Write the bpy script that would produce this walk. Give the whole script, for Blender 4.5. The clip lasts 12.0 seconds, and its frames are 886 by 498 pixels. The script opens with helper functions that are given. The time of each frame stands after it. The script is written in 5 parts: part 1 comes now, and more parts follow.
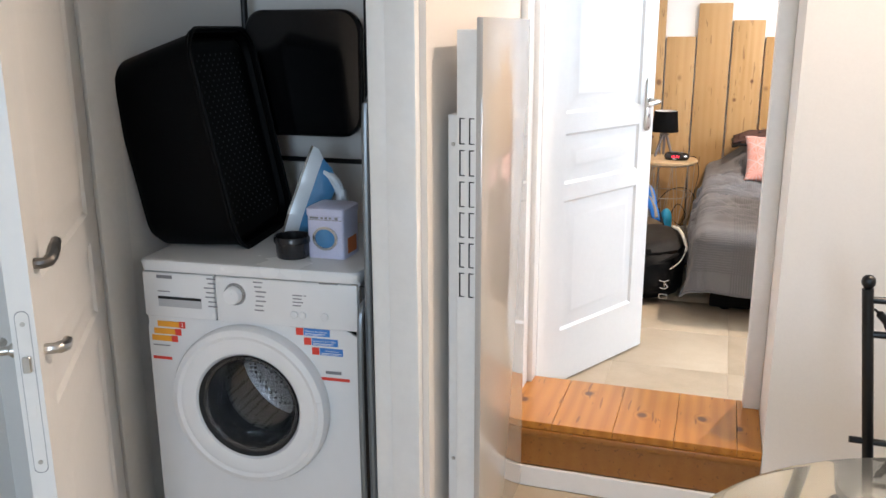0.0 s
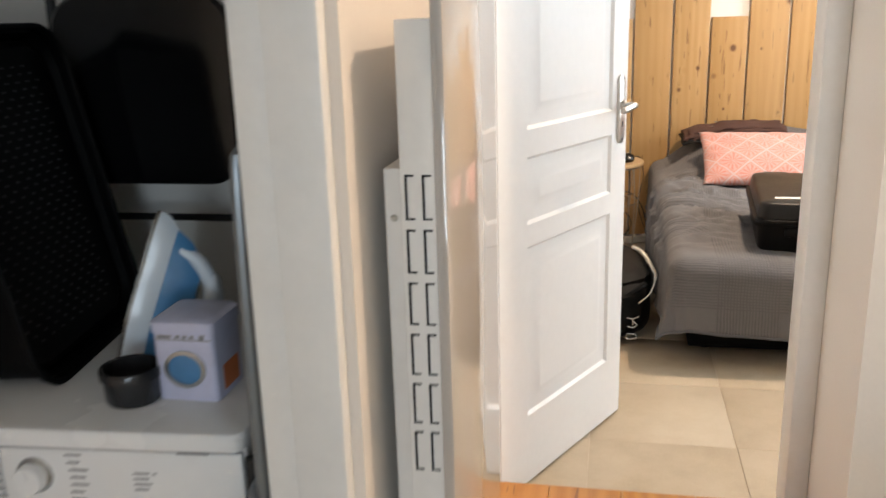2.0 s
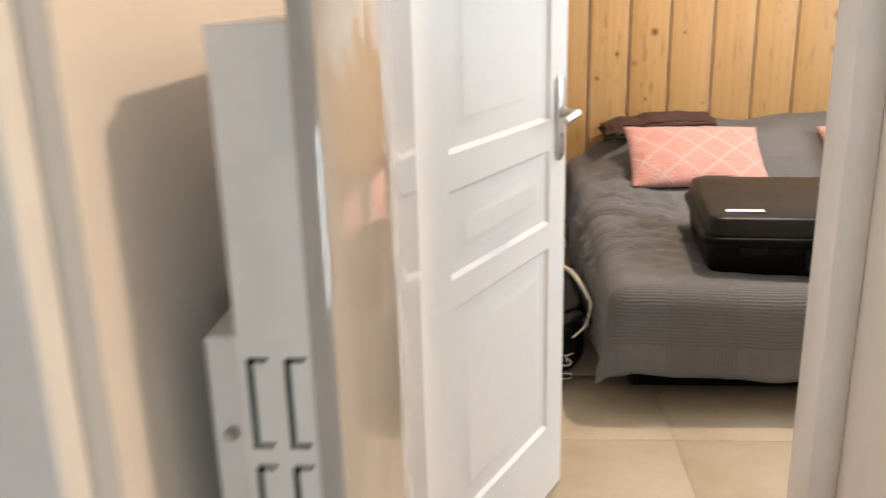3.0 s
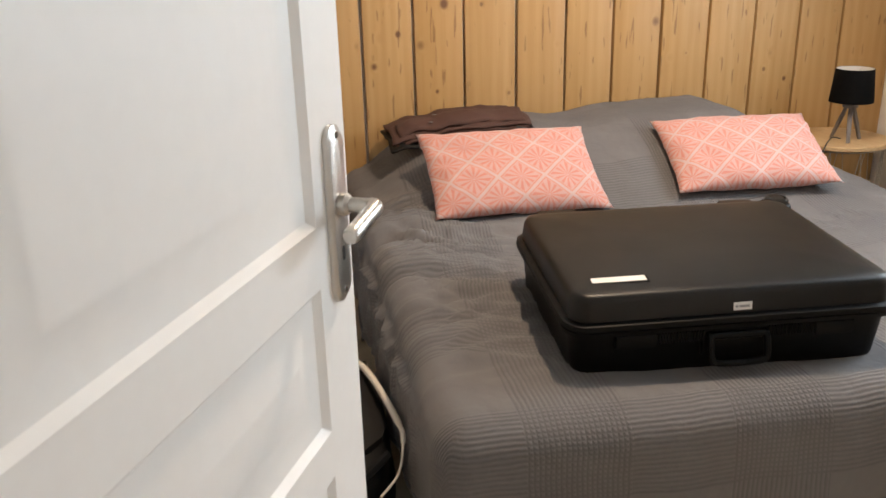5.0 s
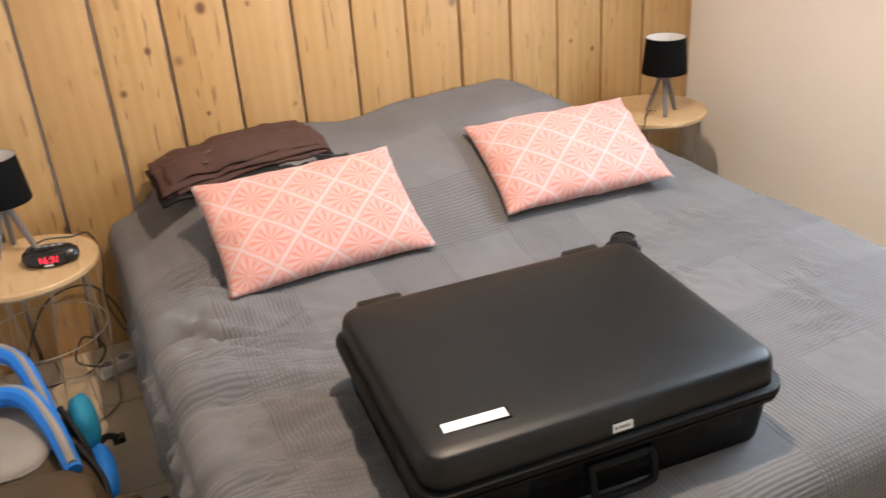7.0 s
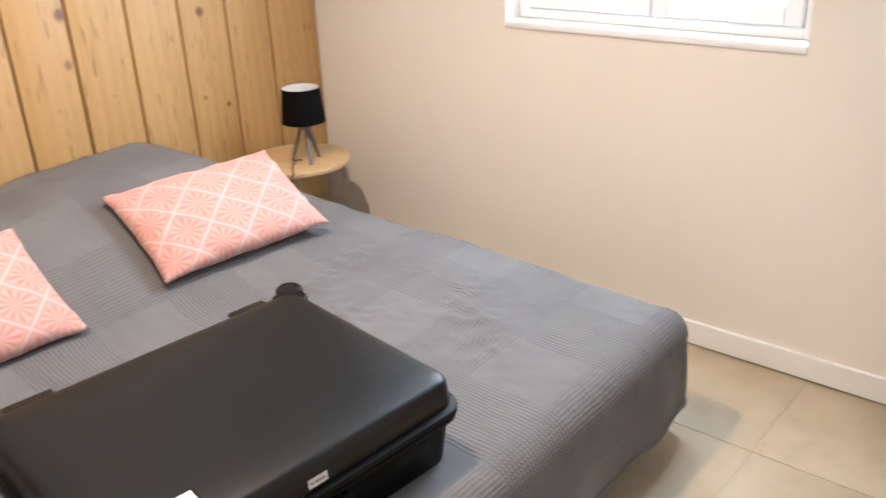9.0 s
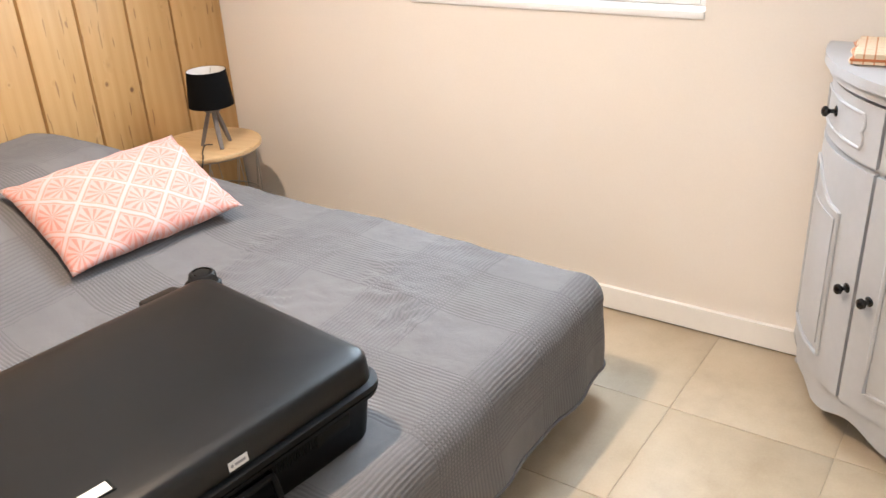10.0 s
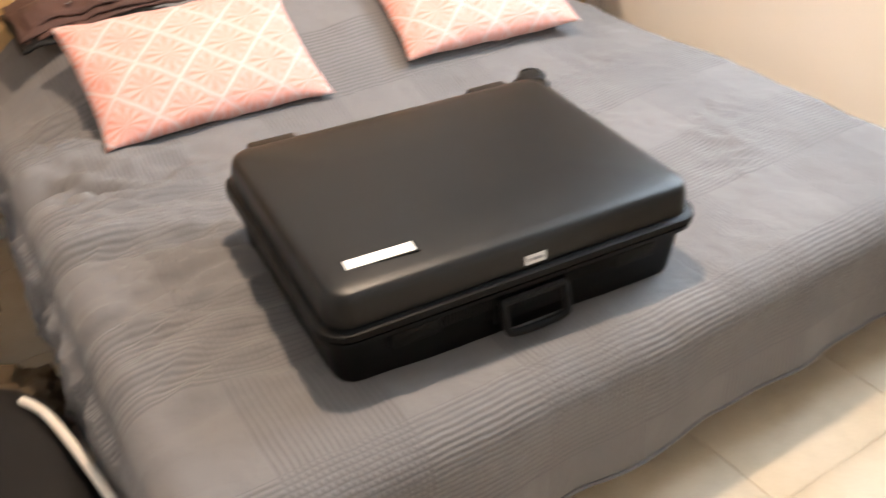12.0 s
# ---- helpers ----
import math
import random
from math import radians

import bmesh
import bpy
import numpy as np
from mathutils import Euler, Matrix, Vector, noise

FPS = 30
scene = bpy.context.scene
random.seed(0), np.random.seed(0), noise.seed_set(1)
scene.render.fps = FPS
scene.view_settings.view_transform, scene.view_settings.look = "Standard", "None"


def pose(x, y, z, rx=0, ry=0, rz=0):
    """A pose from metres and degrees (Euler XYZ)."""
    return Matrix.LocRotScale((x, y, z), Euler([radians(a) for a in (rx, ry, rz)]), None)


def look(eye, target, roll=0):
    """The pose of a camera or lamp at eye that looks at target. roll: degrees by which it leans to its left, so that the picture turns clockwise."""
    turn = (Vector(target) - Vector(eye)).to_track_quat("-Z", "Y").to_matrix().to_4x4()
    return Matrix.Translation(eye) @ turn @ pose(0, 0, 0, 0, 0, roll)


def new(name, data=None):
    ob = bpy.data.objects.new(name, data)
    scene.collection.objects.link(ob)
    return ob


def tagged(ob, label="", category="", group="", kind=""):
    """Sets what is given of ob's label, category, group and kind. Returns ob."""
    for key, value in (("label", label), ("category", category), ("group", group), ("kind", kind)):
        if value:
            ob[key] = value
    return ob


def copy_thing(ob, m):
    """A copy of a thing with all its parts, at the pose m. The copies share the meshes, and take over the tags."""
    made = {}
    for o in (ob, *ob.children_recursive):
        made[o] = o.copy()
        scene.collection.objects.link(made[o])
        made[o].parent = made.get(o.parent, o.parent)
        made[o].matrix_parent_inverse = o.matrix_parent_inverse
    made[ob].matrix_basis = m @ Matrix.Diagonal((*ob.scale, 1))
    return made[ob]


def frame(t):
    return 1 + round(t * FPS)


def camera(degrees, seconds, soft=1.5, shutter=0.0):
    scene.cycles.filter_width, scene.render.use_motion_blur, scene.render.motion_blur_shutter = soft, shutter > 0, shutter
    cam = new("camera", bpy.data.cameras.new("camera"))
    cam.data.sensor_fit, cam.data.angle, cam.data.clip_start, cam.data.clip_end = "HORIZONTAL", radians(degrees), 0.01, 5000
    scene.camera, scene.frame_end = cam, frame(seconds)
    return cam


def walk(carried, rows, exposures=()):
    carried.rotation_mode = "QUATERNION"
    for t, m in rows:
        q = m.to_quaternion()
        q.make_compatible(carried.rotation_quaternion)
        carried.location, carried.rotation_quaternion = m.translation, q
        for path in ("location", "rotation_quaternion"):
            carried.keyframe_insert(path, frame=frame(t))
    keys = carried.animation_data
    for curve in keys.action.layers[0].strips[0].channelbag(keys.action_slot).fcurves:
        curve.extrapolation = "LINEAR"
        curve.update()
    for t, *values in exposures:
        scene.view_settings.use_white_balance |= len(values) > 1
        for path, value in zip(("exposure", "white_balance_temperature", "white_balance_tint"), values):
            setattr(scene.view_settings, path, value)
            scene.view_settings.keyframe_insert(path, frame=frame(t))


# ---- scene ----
cam = camera(54.8, 12.0, 1.5, 0.5)
METRES, EYE, TILT, LEAN, TURN = 3.5, 1.456, 0.0, 0.0, 18.1
ROWS = [
    (0.0, 0.0, 0.0, 0.0, -0.05, -14.53, 0.19),
    (0.5, -0.0008, 0.0268, -0.0024, -0.13, -14.55, 0.22),
    (1.0, -0.0163, 0.0984, -0.0008, -2.51, -15.06, 0.91),
    (1.5, -0.0265, 0.1582, 0.0017, -3.99, -15.74, 1.15),
    (2.0, -0.0117, 0.2458, 0.0005, -7.1, -15.45, 1.64),
    (2.5, -0.0005, 0.3223, 0.0023, -9.53, -15.86, 1.61),
    (3.0, 0.0121, 0.4173, 0.0033, -14.18, -17.07, 1.46),
    (3.5, 0.0317, 0.4787, 0.0035, -21.0, -18.05, 1.17),
    (5.5, 0.1539, 0.7747, 0.0009, -31.99, -20.16, 0.86),
    (6.0, 0.1898, 0.8275, 0.0369, -35.85, -22.04, 1.67),
    (6.5, 0.2213, 0.8411, 0.0603, -39.92, -25.35, 3.37),
    (8.5, 0.2313, 0.8527, 0.0604, -61.77, -23.29, 1.48),
    (9.0, 0.2337, 0.8517, 0.0584, -68.22, -23.81, 2.26),
    (9.5, 0.2354, 0.8469, 0.0558, -72.8, -24.8, 2.78),
    (10.0, 0.2342, 0.8446, 0.0524, -73.99, -25.23, 2.86),
    (10.5, 0.2328, 0.8423, 0.0485, -74.42, -25.59, 2.48),
    (11.0, 0.2291, 0.8421, 0.0439, -70.68, -27.31, 1.53),
    (11.5, 0.2334, 0.8447, 0.0334, -61.04, -31.08, 1.04),
    (12.0, 0.2365, 0.861, 0.0192, -50.9, -33.87, 1.73),
]
path = [(t, pose(0, 0, EYE, TILT, LEAN, TURN) @ pose(METRES * x, METRES * y, METRES * z, 90 + pitch, roll, yaw)) for t, x, y, z, yaw, pitch, roll in ROWS]
# poses at both ends of the doorway
path += [(3.7, look((-0.395, 1.752, 1.474), (-0.285, 3.650, 0.851), -1.4)), (5.3, look((-0.337, 2.662, 1.446), (0.075, 4.496, 0.761), -1.1))]
walk(cam, sorted(path, key=lambda row: row[0]), [
    (0.0, 0.06, 6050, 10), (1.0, -0.03, 6300, 10), (2.0, -0.26, 6750, 10), (3.5, -0.44, 6850, 10), (5.3, -0.68, 6850, 10), (5.8, -0.58, 6850, 10), (6.7, -0.32, 6350, 10),
    (8.5, -0.16, 6300, 10), (9.0, -0.26, 6300, 10), (10.0, -0.06, 6350, 10), (10.5, 0.02, 6400, 10), (11.3, 0.15, 6500, 10), (12.0, 0.20, 6600, 10)])

# ---- world and lights ----
world = bpy.data.worlds.new("world")
scene.world = world
world.use_nodes = True
wn = world.node_tree
sky = wn.nodes.new("ShaderNodeTexSky")
sky.sky_type, sky.sun_disc, sky.sun_elevation, sky.sun_rotation = "NISHITA", False, radians(35), radians(200)
wn.links.new(sky.outputs[0], wn.nodes["Background"].inputs[0])
wn.nodes["Background"].inputs[1].default_value = 0.12


def area_lamp(name, size, size_y, power, colour, m):
    data = bpy.data.lights.new(name, "AREA")
    data.shape, data.size, data.size_y, data.energy, data.color = "RECTANGLE", size, size_y, power, colour
    ob = new(name, data)
    ob.matrix_world = m
    return ob


def spot_lamp(name, x, y, z, power, radius=0.03, colour=(1.0, 0.80, 0.58), cone=120):
    data = bpy.data.lights.new(name, "SPOT")
    data.energy, data.color, data.shadow_soft_size, data.spot_size, data.spot_blend = power, colour, radius, radians(cone), 0.75
    ob = new(name, data)
    ob.location = (x, y, z)
    return ob


LAMP_TINT = (1.0, 0.77, 0.57)
FLOOR = 0.151          # bedroom floor above the hall floor
CEIL = 2.62
# daylight in the bedroom window
area_lamp("window_daylight", 1.1, 1.1, 96, (0.70, 0.85, 1.0), look((2.50, 4.37, 1.72), (0.6, 4.3, 0.9)))
# ceiling lamp of the bedroom and of the hall
spot_lamp("ceiling_lamp_bedroom", 0.70, 4.55, CEIL - 0.04, 212, 0.03, LAMP_TINT, 146)
spot_lamp("ceiling_lamp_hall", 0.95, 2.06, CEIL - 0.04, 114, 0.05, LAMP_TINT, 170)
# daylight of the hall window behind the walker
area_lamp("hall_daylight", 0.7, 1.2, 46, (0.70, 0.85, 1.0), look((0.43, -2.45, 1.5), (-0.8, 2.0, 0.8)))


# ---- shape helpers ----
def add_box(bm, x0, x1, y0, y1, z0, z1, bevel=0.0, seg=1, m=None):
    made = bmesh.ops.create_cube(bm, size=1)["verts"]
    for v in made:
        v.co = Vector(((x0 + x1) / 2 + v.co.x * (x1 - x0), (y0 + y1) / 2 + v.co.y * (y1 - y0), (z0 + z1) / 2 + v.co.z * (z1 - z0)))
    if bevel:
        edges = list({e for v in made for e in v.link_edges})
        made = [v for v in bmesh.ops.bevel(bm, geom=edges, offset=bevel, segments=seg, affect="EDGES", profile=0.5)["verts"]] + [v for v in made if v.is_valid]
        made = list({v for v in made if v.is_valid} | {w for v in made if v.is_valid for e in v.link_edges for w in e.verts})
    if m is not None:
        bmesh.ops.transform(bm, matrix=m, verts=list(set(made)))
    return bm


def add_loft(bm, rings, cap0=True, cap1=True, closed=True):
    """Skins closed rings of points, one after another."""
    rows = [[bm.verts.new(p) for p in ring] for ring in rings]
    n = len(rows[0])
    for a, b in zip(rows, rows[1:]):
        for i in range(n if closed else n - 1):
            j = (i + 1) % n
            bm.faces.new((a[i], a[j], b[j], b[i]))
    if cap0:
        bm.faces.new(rows[0][::-1])
    if cap1:
        bm.faces.new(rows[-1])
    return bm


def add_lathe(bm, profile, seg=32, m=None, cap0=True, cap1=True):
    """Turns a profile of (radius, height) round z."""
    m = m or Matrix.Identity(4)
    return add_loft(bm, [[m @ Vector((r * math.cos(2 * math.pi * i / seg), r * math.sin(2 * math.pi * i / seg), z)) for i in range(seg)] for r, z in profile], cap0, cap1)


def add_tube(bm, points, radius, seg=8, loop=False):
    """A round bar along points. radius: a number, or one for each point."""
    pts = [Vector(p) for p in points]
    n = len(pts)
    radii = radius if isinstance(radius, (list, tuple)) else [radius] * n
    rings, side = [], None
    for i, p in enumerate(pts):
        a, b = (pts[i - 1], pts[(i + 1) % n]) if loop else (pts[max(i - 1, 0)], pts[min(i + 1, n - 1)])
        t = (b - a).normalized()
        if side is None:
            side = t.cross(Vector((0, 0, 1)) if abs(t.z) < 0.9 else Vector((1, 0, 0))).normalized()
        side = (side - t * side.dot(t)).normalized()
        up = t.cross(side)
        rings.append([p + radii[i] * (math.cos(2 * math.pi * k / seg) * side + math.sin(2 * math.pi * k / seg) * up) for k in range(seg)])
    if loop:
        rings.append(rings[0])
    return add_loft(bm, rings, not loop, not loop)


def arc(points, n=6):
    """A smooth line through points."""
    p = [Vector(q) for q in points]
    out = []
    for i in range(len(p) - 1):
        p0, p1, p2, p3 = p[max(i - 1, 0)], p[i], p[i + 1], p[min(i + 2, len(p) - 1)]
        for k in range(n):
            t = k / n
            out.append(0.5 * ((2 * p1) + (p2 - p0) * t + (2 * p0 - 5 * p1 + 4 * p2 - p3) * t * t + (3 * p1 - p0 - 3 * p2 + p3) * t ** 3))
    return out + [p[-1]]


def rounded(w, d, r, z, n=6, cx=0.0, cy=0.0):
    """A ring: a rectangle w by d with rounded corners, at height z."""
    ring = []
    for k, (sx, sy) in enumerate(((1, 1), (-1, 1), (-1, -1), (1, -1))):
        for i in range(n + 1):
            a = math.pi / 2 * (k + i / n)
            ring.append(Vector((cx + sx * (w / 2 - r) + r * math.cos(a), cy + sy * (d / 2 - r) + r * math.sin(a), z)))
    return ring


def mesh_of(name, bm, material, sharp=35, weld=True):
    if weld:
        bmesh.ops.remove_doubles(bm, verts=bm.verts, dist=1e-5)
        bmesh.ops.recalc_face_normals(bm, faces=bm.faces)
    me = bpy.data.meshes.new(name)
    bm.to_mesh(me)
    bm.free()
    me.materials.append(material)
    me.polygons.foreach_set("use_smooth", [True] * len(me.polygons))
    me.set_sharp_from_angle(angle=radians(sharp))
    return me


def part(name, bm, material, parent=None, label="", m=None, sharp=35):
    ob = new(name, bm if isinstance(bm, bpy.types.Mesh) else mesh_of(name, bm, material, sharp))
    ob.parent = parent
    if m is not None:
        ob.matrix_basis = m
    return tagged(ob, label)


def thing(name, label, category, m=None, group="", kind=""):
    ob = new(name)
    ob.empty_display_size = 0.05
    ob.matrix_basis = m or Matrix.Identity(4)
    return tagged(ob, label, category, group, kind)


def setting(name, boxes, material, label="", category=""):
    bm = bmesh.new()
    for b in boxes:
        add_box(bm, *b)
    return tagged(part(name, bm, material), label, category, kind="structure")


def lettering(text, size, material, parent, m, name="lettering"):
    curve = bpy.data.curves.new(name, "FONT")
    curve.body, curve.size, curve.align_x, curve.align_y = text, size, "CENTER", "CENTER"
    holder = bpy.data.objects.new(name, curve)
    me = bpy.data.meshes.new_from_object(holder)
    bpy.data.objects.remove(holder)
    me.materials.clear()
    me.materials.append(material)
    ob = new(name, me)
    ob.parent, ob.matrix_basis = parent, m
    return ob


def smooth(a, b, x):
    t = min(max((x - a) / (b - a), 0.0), 1.0)
    return t * t * (3 - 2 * t)


# ---- materials ----
class Nodes:
    """Short hand for building one node material."""

    def __init__(self, name):
        self.mat = bpy.data.materials.new(name)
        self.mat.use_nodes = True
        self.tree = self.mat.node_tree
        self.bsdf = self.tree.nodes["Principled BSDF"]

    def add(self, kind, **inputs):
        node = self.tree.nodes.new(kind)
        for key, value in inputs.items():
            self.put(node, key, value)
        return node

    def put(self, node, key, value):
        socket = node.inputs[int(key[1:])] if key[0] == "i" and key[1:].isdigit() else node.inputs[key.replace("_", " ")]
        if isinstance(value, bpy.types.NodeSocket):
            self.tree.links.new(value, socket)
        else:
            socket.default_value = value

    def math(self, op, a, b=0.0, c=0.0, clamp=False):
        node = self.add("ShaderNodeMath", i0=a, i1=b, i2=c)
        node.operation, node.use_clamp = op, clamp
        return node.outputs[0]

    def coords(self, which="Object"):
        return self.add("ShaderNodeTexCoord").outputs[which]

    def scaled(self, vector, sx, sy, sz, shift=None):
        node = self.add("ShaderNodeMapping", Vector=vector, Scale=(sx, sy, sz))
        if shift is not None:
            self.put(node, "Location", shift)
        return node.outputs[0]

    def noise(self, vector, scale, detail=4.0, rough=0.55, distort=0.0):
        return self.add("ShaderNodeTexNoise", Vector=vector, Scale=scale, Detail=detail, Roughness=rough, Distortion=distort).outputs["Fac"]

    def ramp(self, fac, stops):
        node = self.add("ShaderNodeValToRGB", Fac=fac)
        e = node.color_ramp.elements
        for i, (pos, col) in enumerate(stops):
            el = e[i] if i < 2 else e.new(pos)
            el.position, el.color = pos, (*col, 1)
        return node.outputs["Color"]

    def mix(self, fac, a, b, blend="MIX"):
        node = self.tree.nodes.new("ShaderNodeMix")
        node.data_type, node.blend_type = "RGBA", blend
        for i, v in ((0, fac), (6, a), (7, b)):
            if isinstance(v, bpy.types.NodeSocket):
                self.tree.links.new(v, node.inputs[i])
            else:
                node.inputs[i].default_value = (*v, 1) if i > 0 and len(v) == 3 else v
        return node.outputs[2]

    def bump(self, height, strength=0.3, distance=0.002, normal=None):
        node = self.add("ShaderNodeBump", Height=height, Strength=strength, Distance=distance)
        if normal is not None:
            self.put(node, "Normal", normal)
        return node.outputs[0]

    def random(self):
        return self.add("ShaderNodeObjectInfo").outputs["Random"]

    def done(self, **inputs):
        for key, value in inputs.items():
            if key in ("Base_Color", "Emission_Color") and not isinstance(value, bpy.types.NodeSocket):
                value = (*value, 1)
            self.put(self.bsdf, key, value)
        return self.mat


def surface(name, col, rough=0.5, metal=0.0, var=0.08, scale=3.0, fine=60.0, bump=0.15, depth=0.001, spec=0.5, coat=0.0):
    """Plain paint, plastic, cloth or metal with stains at one scale and grain at a finer one."""
    n = Nodes(name)
    c = n.coords()
    big, small = n.noise(c, scale, 5), n.noise(c, fine, 3)
    both = n.math("ADD", n.math("MULTIPLY", big, 0.65), n.math("MULTIPLY", small, 0.35))
    dark, light = tuple(v * (1 - var) for v in col), tuple(min(v * (1 + var), 1) for v in col)
    r = n.math("ADD", n.math("MULTIPLY", big, 0.16), rough - 0.08, clamp=True)
    return n.done(Base_Color=n.ramp(both, [(0.32, dark), (0.68, light)]), Roughness=r, Metallic=metal, Normal=n.bump(small, bump, depth),
                  Specular_IOR_Level=spec, Coat_Weight=coat)


def pine(name, light, mid, dark, rough, coat=0.0, along="Z", rings_amount=0.10, knots=0.30, centred=False):
    """Softwood boards: streaks along the board, rings that bend round brown knots."""
    n = Nodes(name)
    c = n.coords()
    rnd = n.random()
    shift = n.add("ShaderNodeCombineXYZ", X=n.math("MULTIPLY", rnd, 17.3), Y=n.math("MULTIPLY", rnd, 3.1), Z=n.math("MULTIPLY", rnd, 29.7)).outputs[0]
    add = n.tree.nodes.new("ShaderNodeVectorMath")
    n.put(add, "i0", c), n.put(add, "i1", shift)
    p = add.outputs[0]
    if along == "Z":
        cell = n.scaled(p, 9.5, 0.0, 8.0)
        streak = n.scaled(p, 26, 26, 1.1)
        fine = n.scaled(p, 160, 160, 5)
        ringv = n.scaled(p, 1, 1, 0.16)
    else:
        cell = n.scaled(p, 5.0, 4.0, 0.0)
        streak = n.scaled(p, 26, 1.1, 26)
        fine = n.scaled(p, 160, 5, 160)
        ringv = n.scaled(p, 1, 0.16, 1)
    vor = n.add("ShaderNodeTexVoronoi", Vector=cell, Scale=1.0, Randomness=1.0)
    d = vor.outputs["Distance"]
    keep = n.add("ShaderNodeSeparateColor", Color=vor.outputs["Color"]).outputs[0]
    if centred:
        away = n.tree.nodes.new("ShaderNodeVectorMath")
        away.operation = "LENGTH"
        place = n.add("ShaderNodeCombineXYZ", X=n.math("MULTIPLY", n.math("SUBTRACT", rnd, 0.5), 0.5), Y=n.math("MULTIPLY", n.math("SUBTRACT", n.math("FRACT", n.math("MULTIPLY", rnd, 7.3)), 0.7), 0.6)).outputs[0]
        n.put(away, "i0", n.add("ShaderNodeMapping", Vector=c, Scale=(5.5, 4.2, 0.0), Location=place).outputs[0])
        d = n.math("ADD", away.outputs["Value"], n.math("MULTIPLY", n.math("SUBTRACT", n.noise(p, 22, 2), 0.5), 0.10))
        keep = 0.85
    size = n.math("MULTIPLY", n.math("SUBTRACT", keep, 0.34, clamp=True), knots)
    knot = n.math("SUBTRACT", 1.0, n.math("DIVIDE", n.math("SUBTRACT", d, n.math("MULTIPLY", size, 0.55)), n.math("ADD", n.math("MULTIPLY", size, 0.6), 0.001)), clamp=True)
    halo = n.math("SUBTRACT", 1.0, n.math("DIVIDE", d, n.math("ADD", n.math("MULTIPLY", size, 1.6), 0.04)), clamp=True)
    wob = n.noise(streak, 1.0, 4, 0.6)
    rings = n.add("ShaderNodeTexWave", Vector=ringv, Scale=7.0, Distortion=6.0, Detail=2.0, Detail_Scale=0.6,
                  Phase_Offset=n.math("ADD", n.math("MULTIPLY", halo, 9.0), n.math("MULTIPLY", rnd, 40.0)))
    ring = rings.outputs["Fac"]
    grain = n.math("ADD", n.math("MULTIPLY", wob, 0.50), n.math("ADD", n.math("MULTIPLY", ring, rings_amount), 0.15 - rings_amount * 0.5))
    grain = n.math("ADD", grain, n.math("MULTIPLY", n.noise(fine, 1.0, 2), 0.2))
    col = n.ramp(grain, [(0.31, mid), (0.69, light)])
    tone = n.mix(n.math("MULTIPLY", rnd, 0.45), col, mid, "MIX")
    col = n.mix(n.math("MULTIPLY", n.math("MULTIPLY", halo, halo), 0.45), tone, tuple(0.55 * a + 0.45 * b for a, b in zip(mid, dark)))
    slits = n.math("GREATER_THAN", n.noise(n.scaled(p, 75, 75, 8) if along == "Z" else n.scaled(p, 75, 8, 75), 1.0, 1), 0.69)
    col = n.mix(n.math("MULTIPLY", slits, 0.5), col, dark)
    col = n.mix(n.math("MULTIPLY", knot, 0.9), col, dark)
    height = n.math("SUBTRACT", n.math("MULTIPLY", grain, 0.6), n.math("MULTIPLY", knot, 0.3))
    return n.done(Base_Color=col, Roughness=rough, Normal=n.bump(height, 0.25, 0.0015), Coat_Weight=coat, Coat_Roughness=0.25)


WALL = surface("cream_wall_paint", (0.79, 0.735, 0.675), 0.75, var=0.025, scale=1.5, fine=140, bump=0.25, depth=0.0008)
WHITE_WALL = surface("white_wall_paint", (0.82, 0.80, 0.77), 0.7, var=0.03, scale=1.2, fine=140, bump=0.25, depth=0.0008)
CEILING_PAINT = surface("ceiling_paint", (0.84, 0.83, 0.80), 0.85, var=0.02)
GLOSS_WHITE = surface("white_gloss_paint", (0.83, 0.82, 0.80), 0.46, var=0.03, scale=2.0, fine=40, bump=0.12, depth=0.0008)
FRAME_WHITE = surface("scuffed_white_frame_paint", (0.80, 0.79, 0.77), 0.42, var=0.04, scale=7.0, fine=50, bump=0.25, depth=0.001)
PVC = surface("white_window_plastic", (0.85, 0.85, 0.85), 0.3, var=0.02)
STEEL = surface("brushed_steel", (0.55, 0.53, 0.50), 0.32, 1.0, var=0.08, fine=220, bump=0.08)
DARK_STEEL = surface("dark_lever_steel", (0.16, 0.15, 0.14), 0.3, 0.9, var=0.1)
GREY_TUBE = surface("grey_painted_tube", (0.22, 0.24, 0.26), 0.35, 0.6, var=0.06)
WIRE = surface("pale_grey_wire", (0.42, 0.39, 0.34), 0.4, 0.7, var=0.05)
BLACK_IRON = surface("black_painted_iron", (0.005, 0.005, 0.006), 0.35, 0.0, var=0.2, fine=90, bump=0.3)
BLACK_PLASTIC = surface("black_basket_plastic", (0.002, 0.002, 0.0022), 0.5, var=0.15, fine=160, bump=0.5, spec=0.08)
BLACK_GLOSS = surface("black_gloss_plastic", (0.004, 0.004, 0.0045), 0.16, var=0.1, fine=20, bump=0.02)
CASE_SHELL = surface("grained_black_suitcase_plastic", (0.0045, 0.0044, 0.0044), 0.37, var=0.14, scale=6.0, fine=420, bump=0.45, depth=0.0005, spec=0.28)
CASE_DARK = surface("black_suitcase_trim_shaded_shell", (0.002, 0.002, 0.002), 0.45, var=0.1, fine=300, bump=0.3, spec=0.13)
PAPER = surface("white_label_paper", (0.80, 0.77, 0.70), 0.6, var=0.03)
BADGE = surface("silver_badge", (0.62, 0.62, 0.62), 0.35, 0.4, var=0.05)
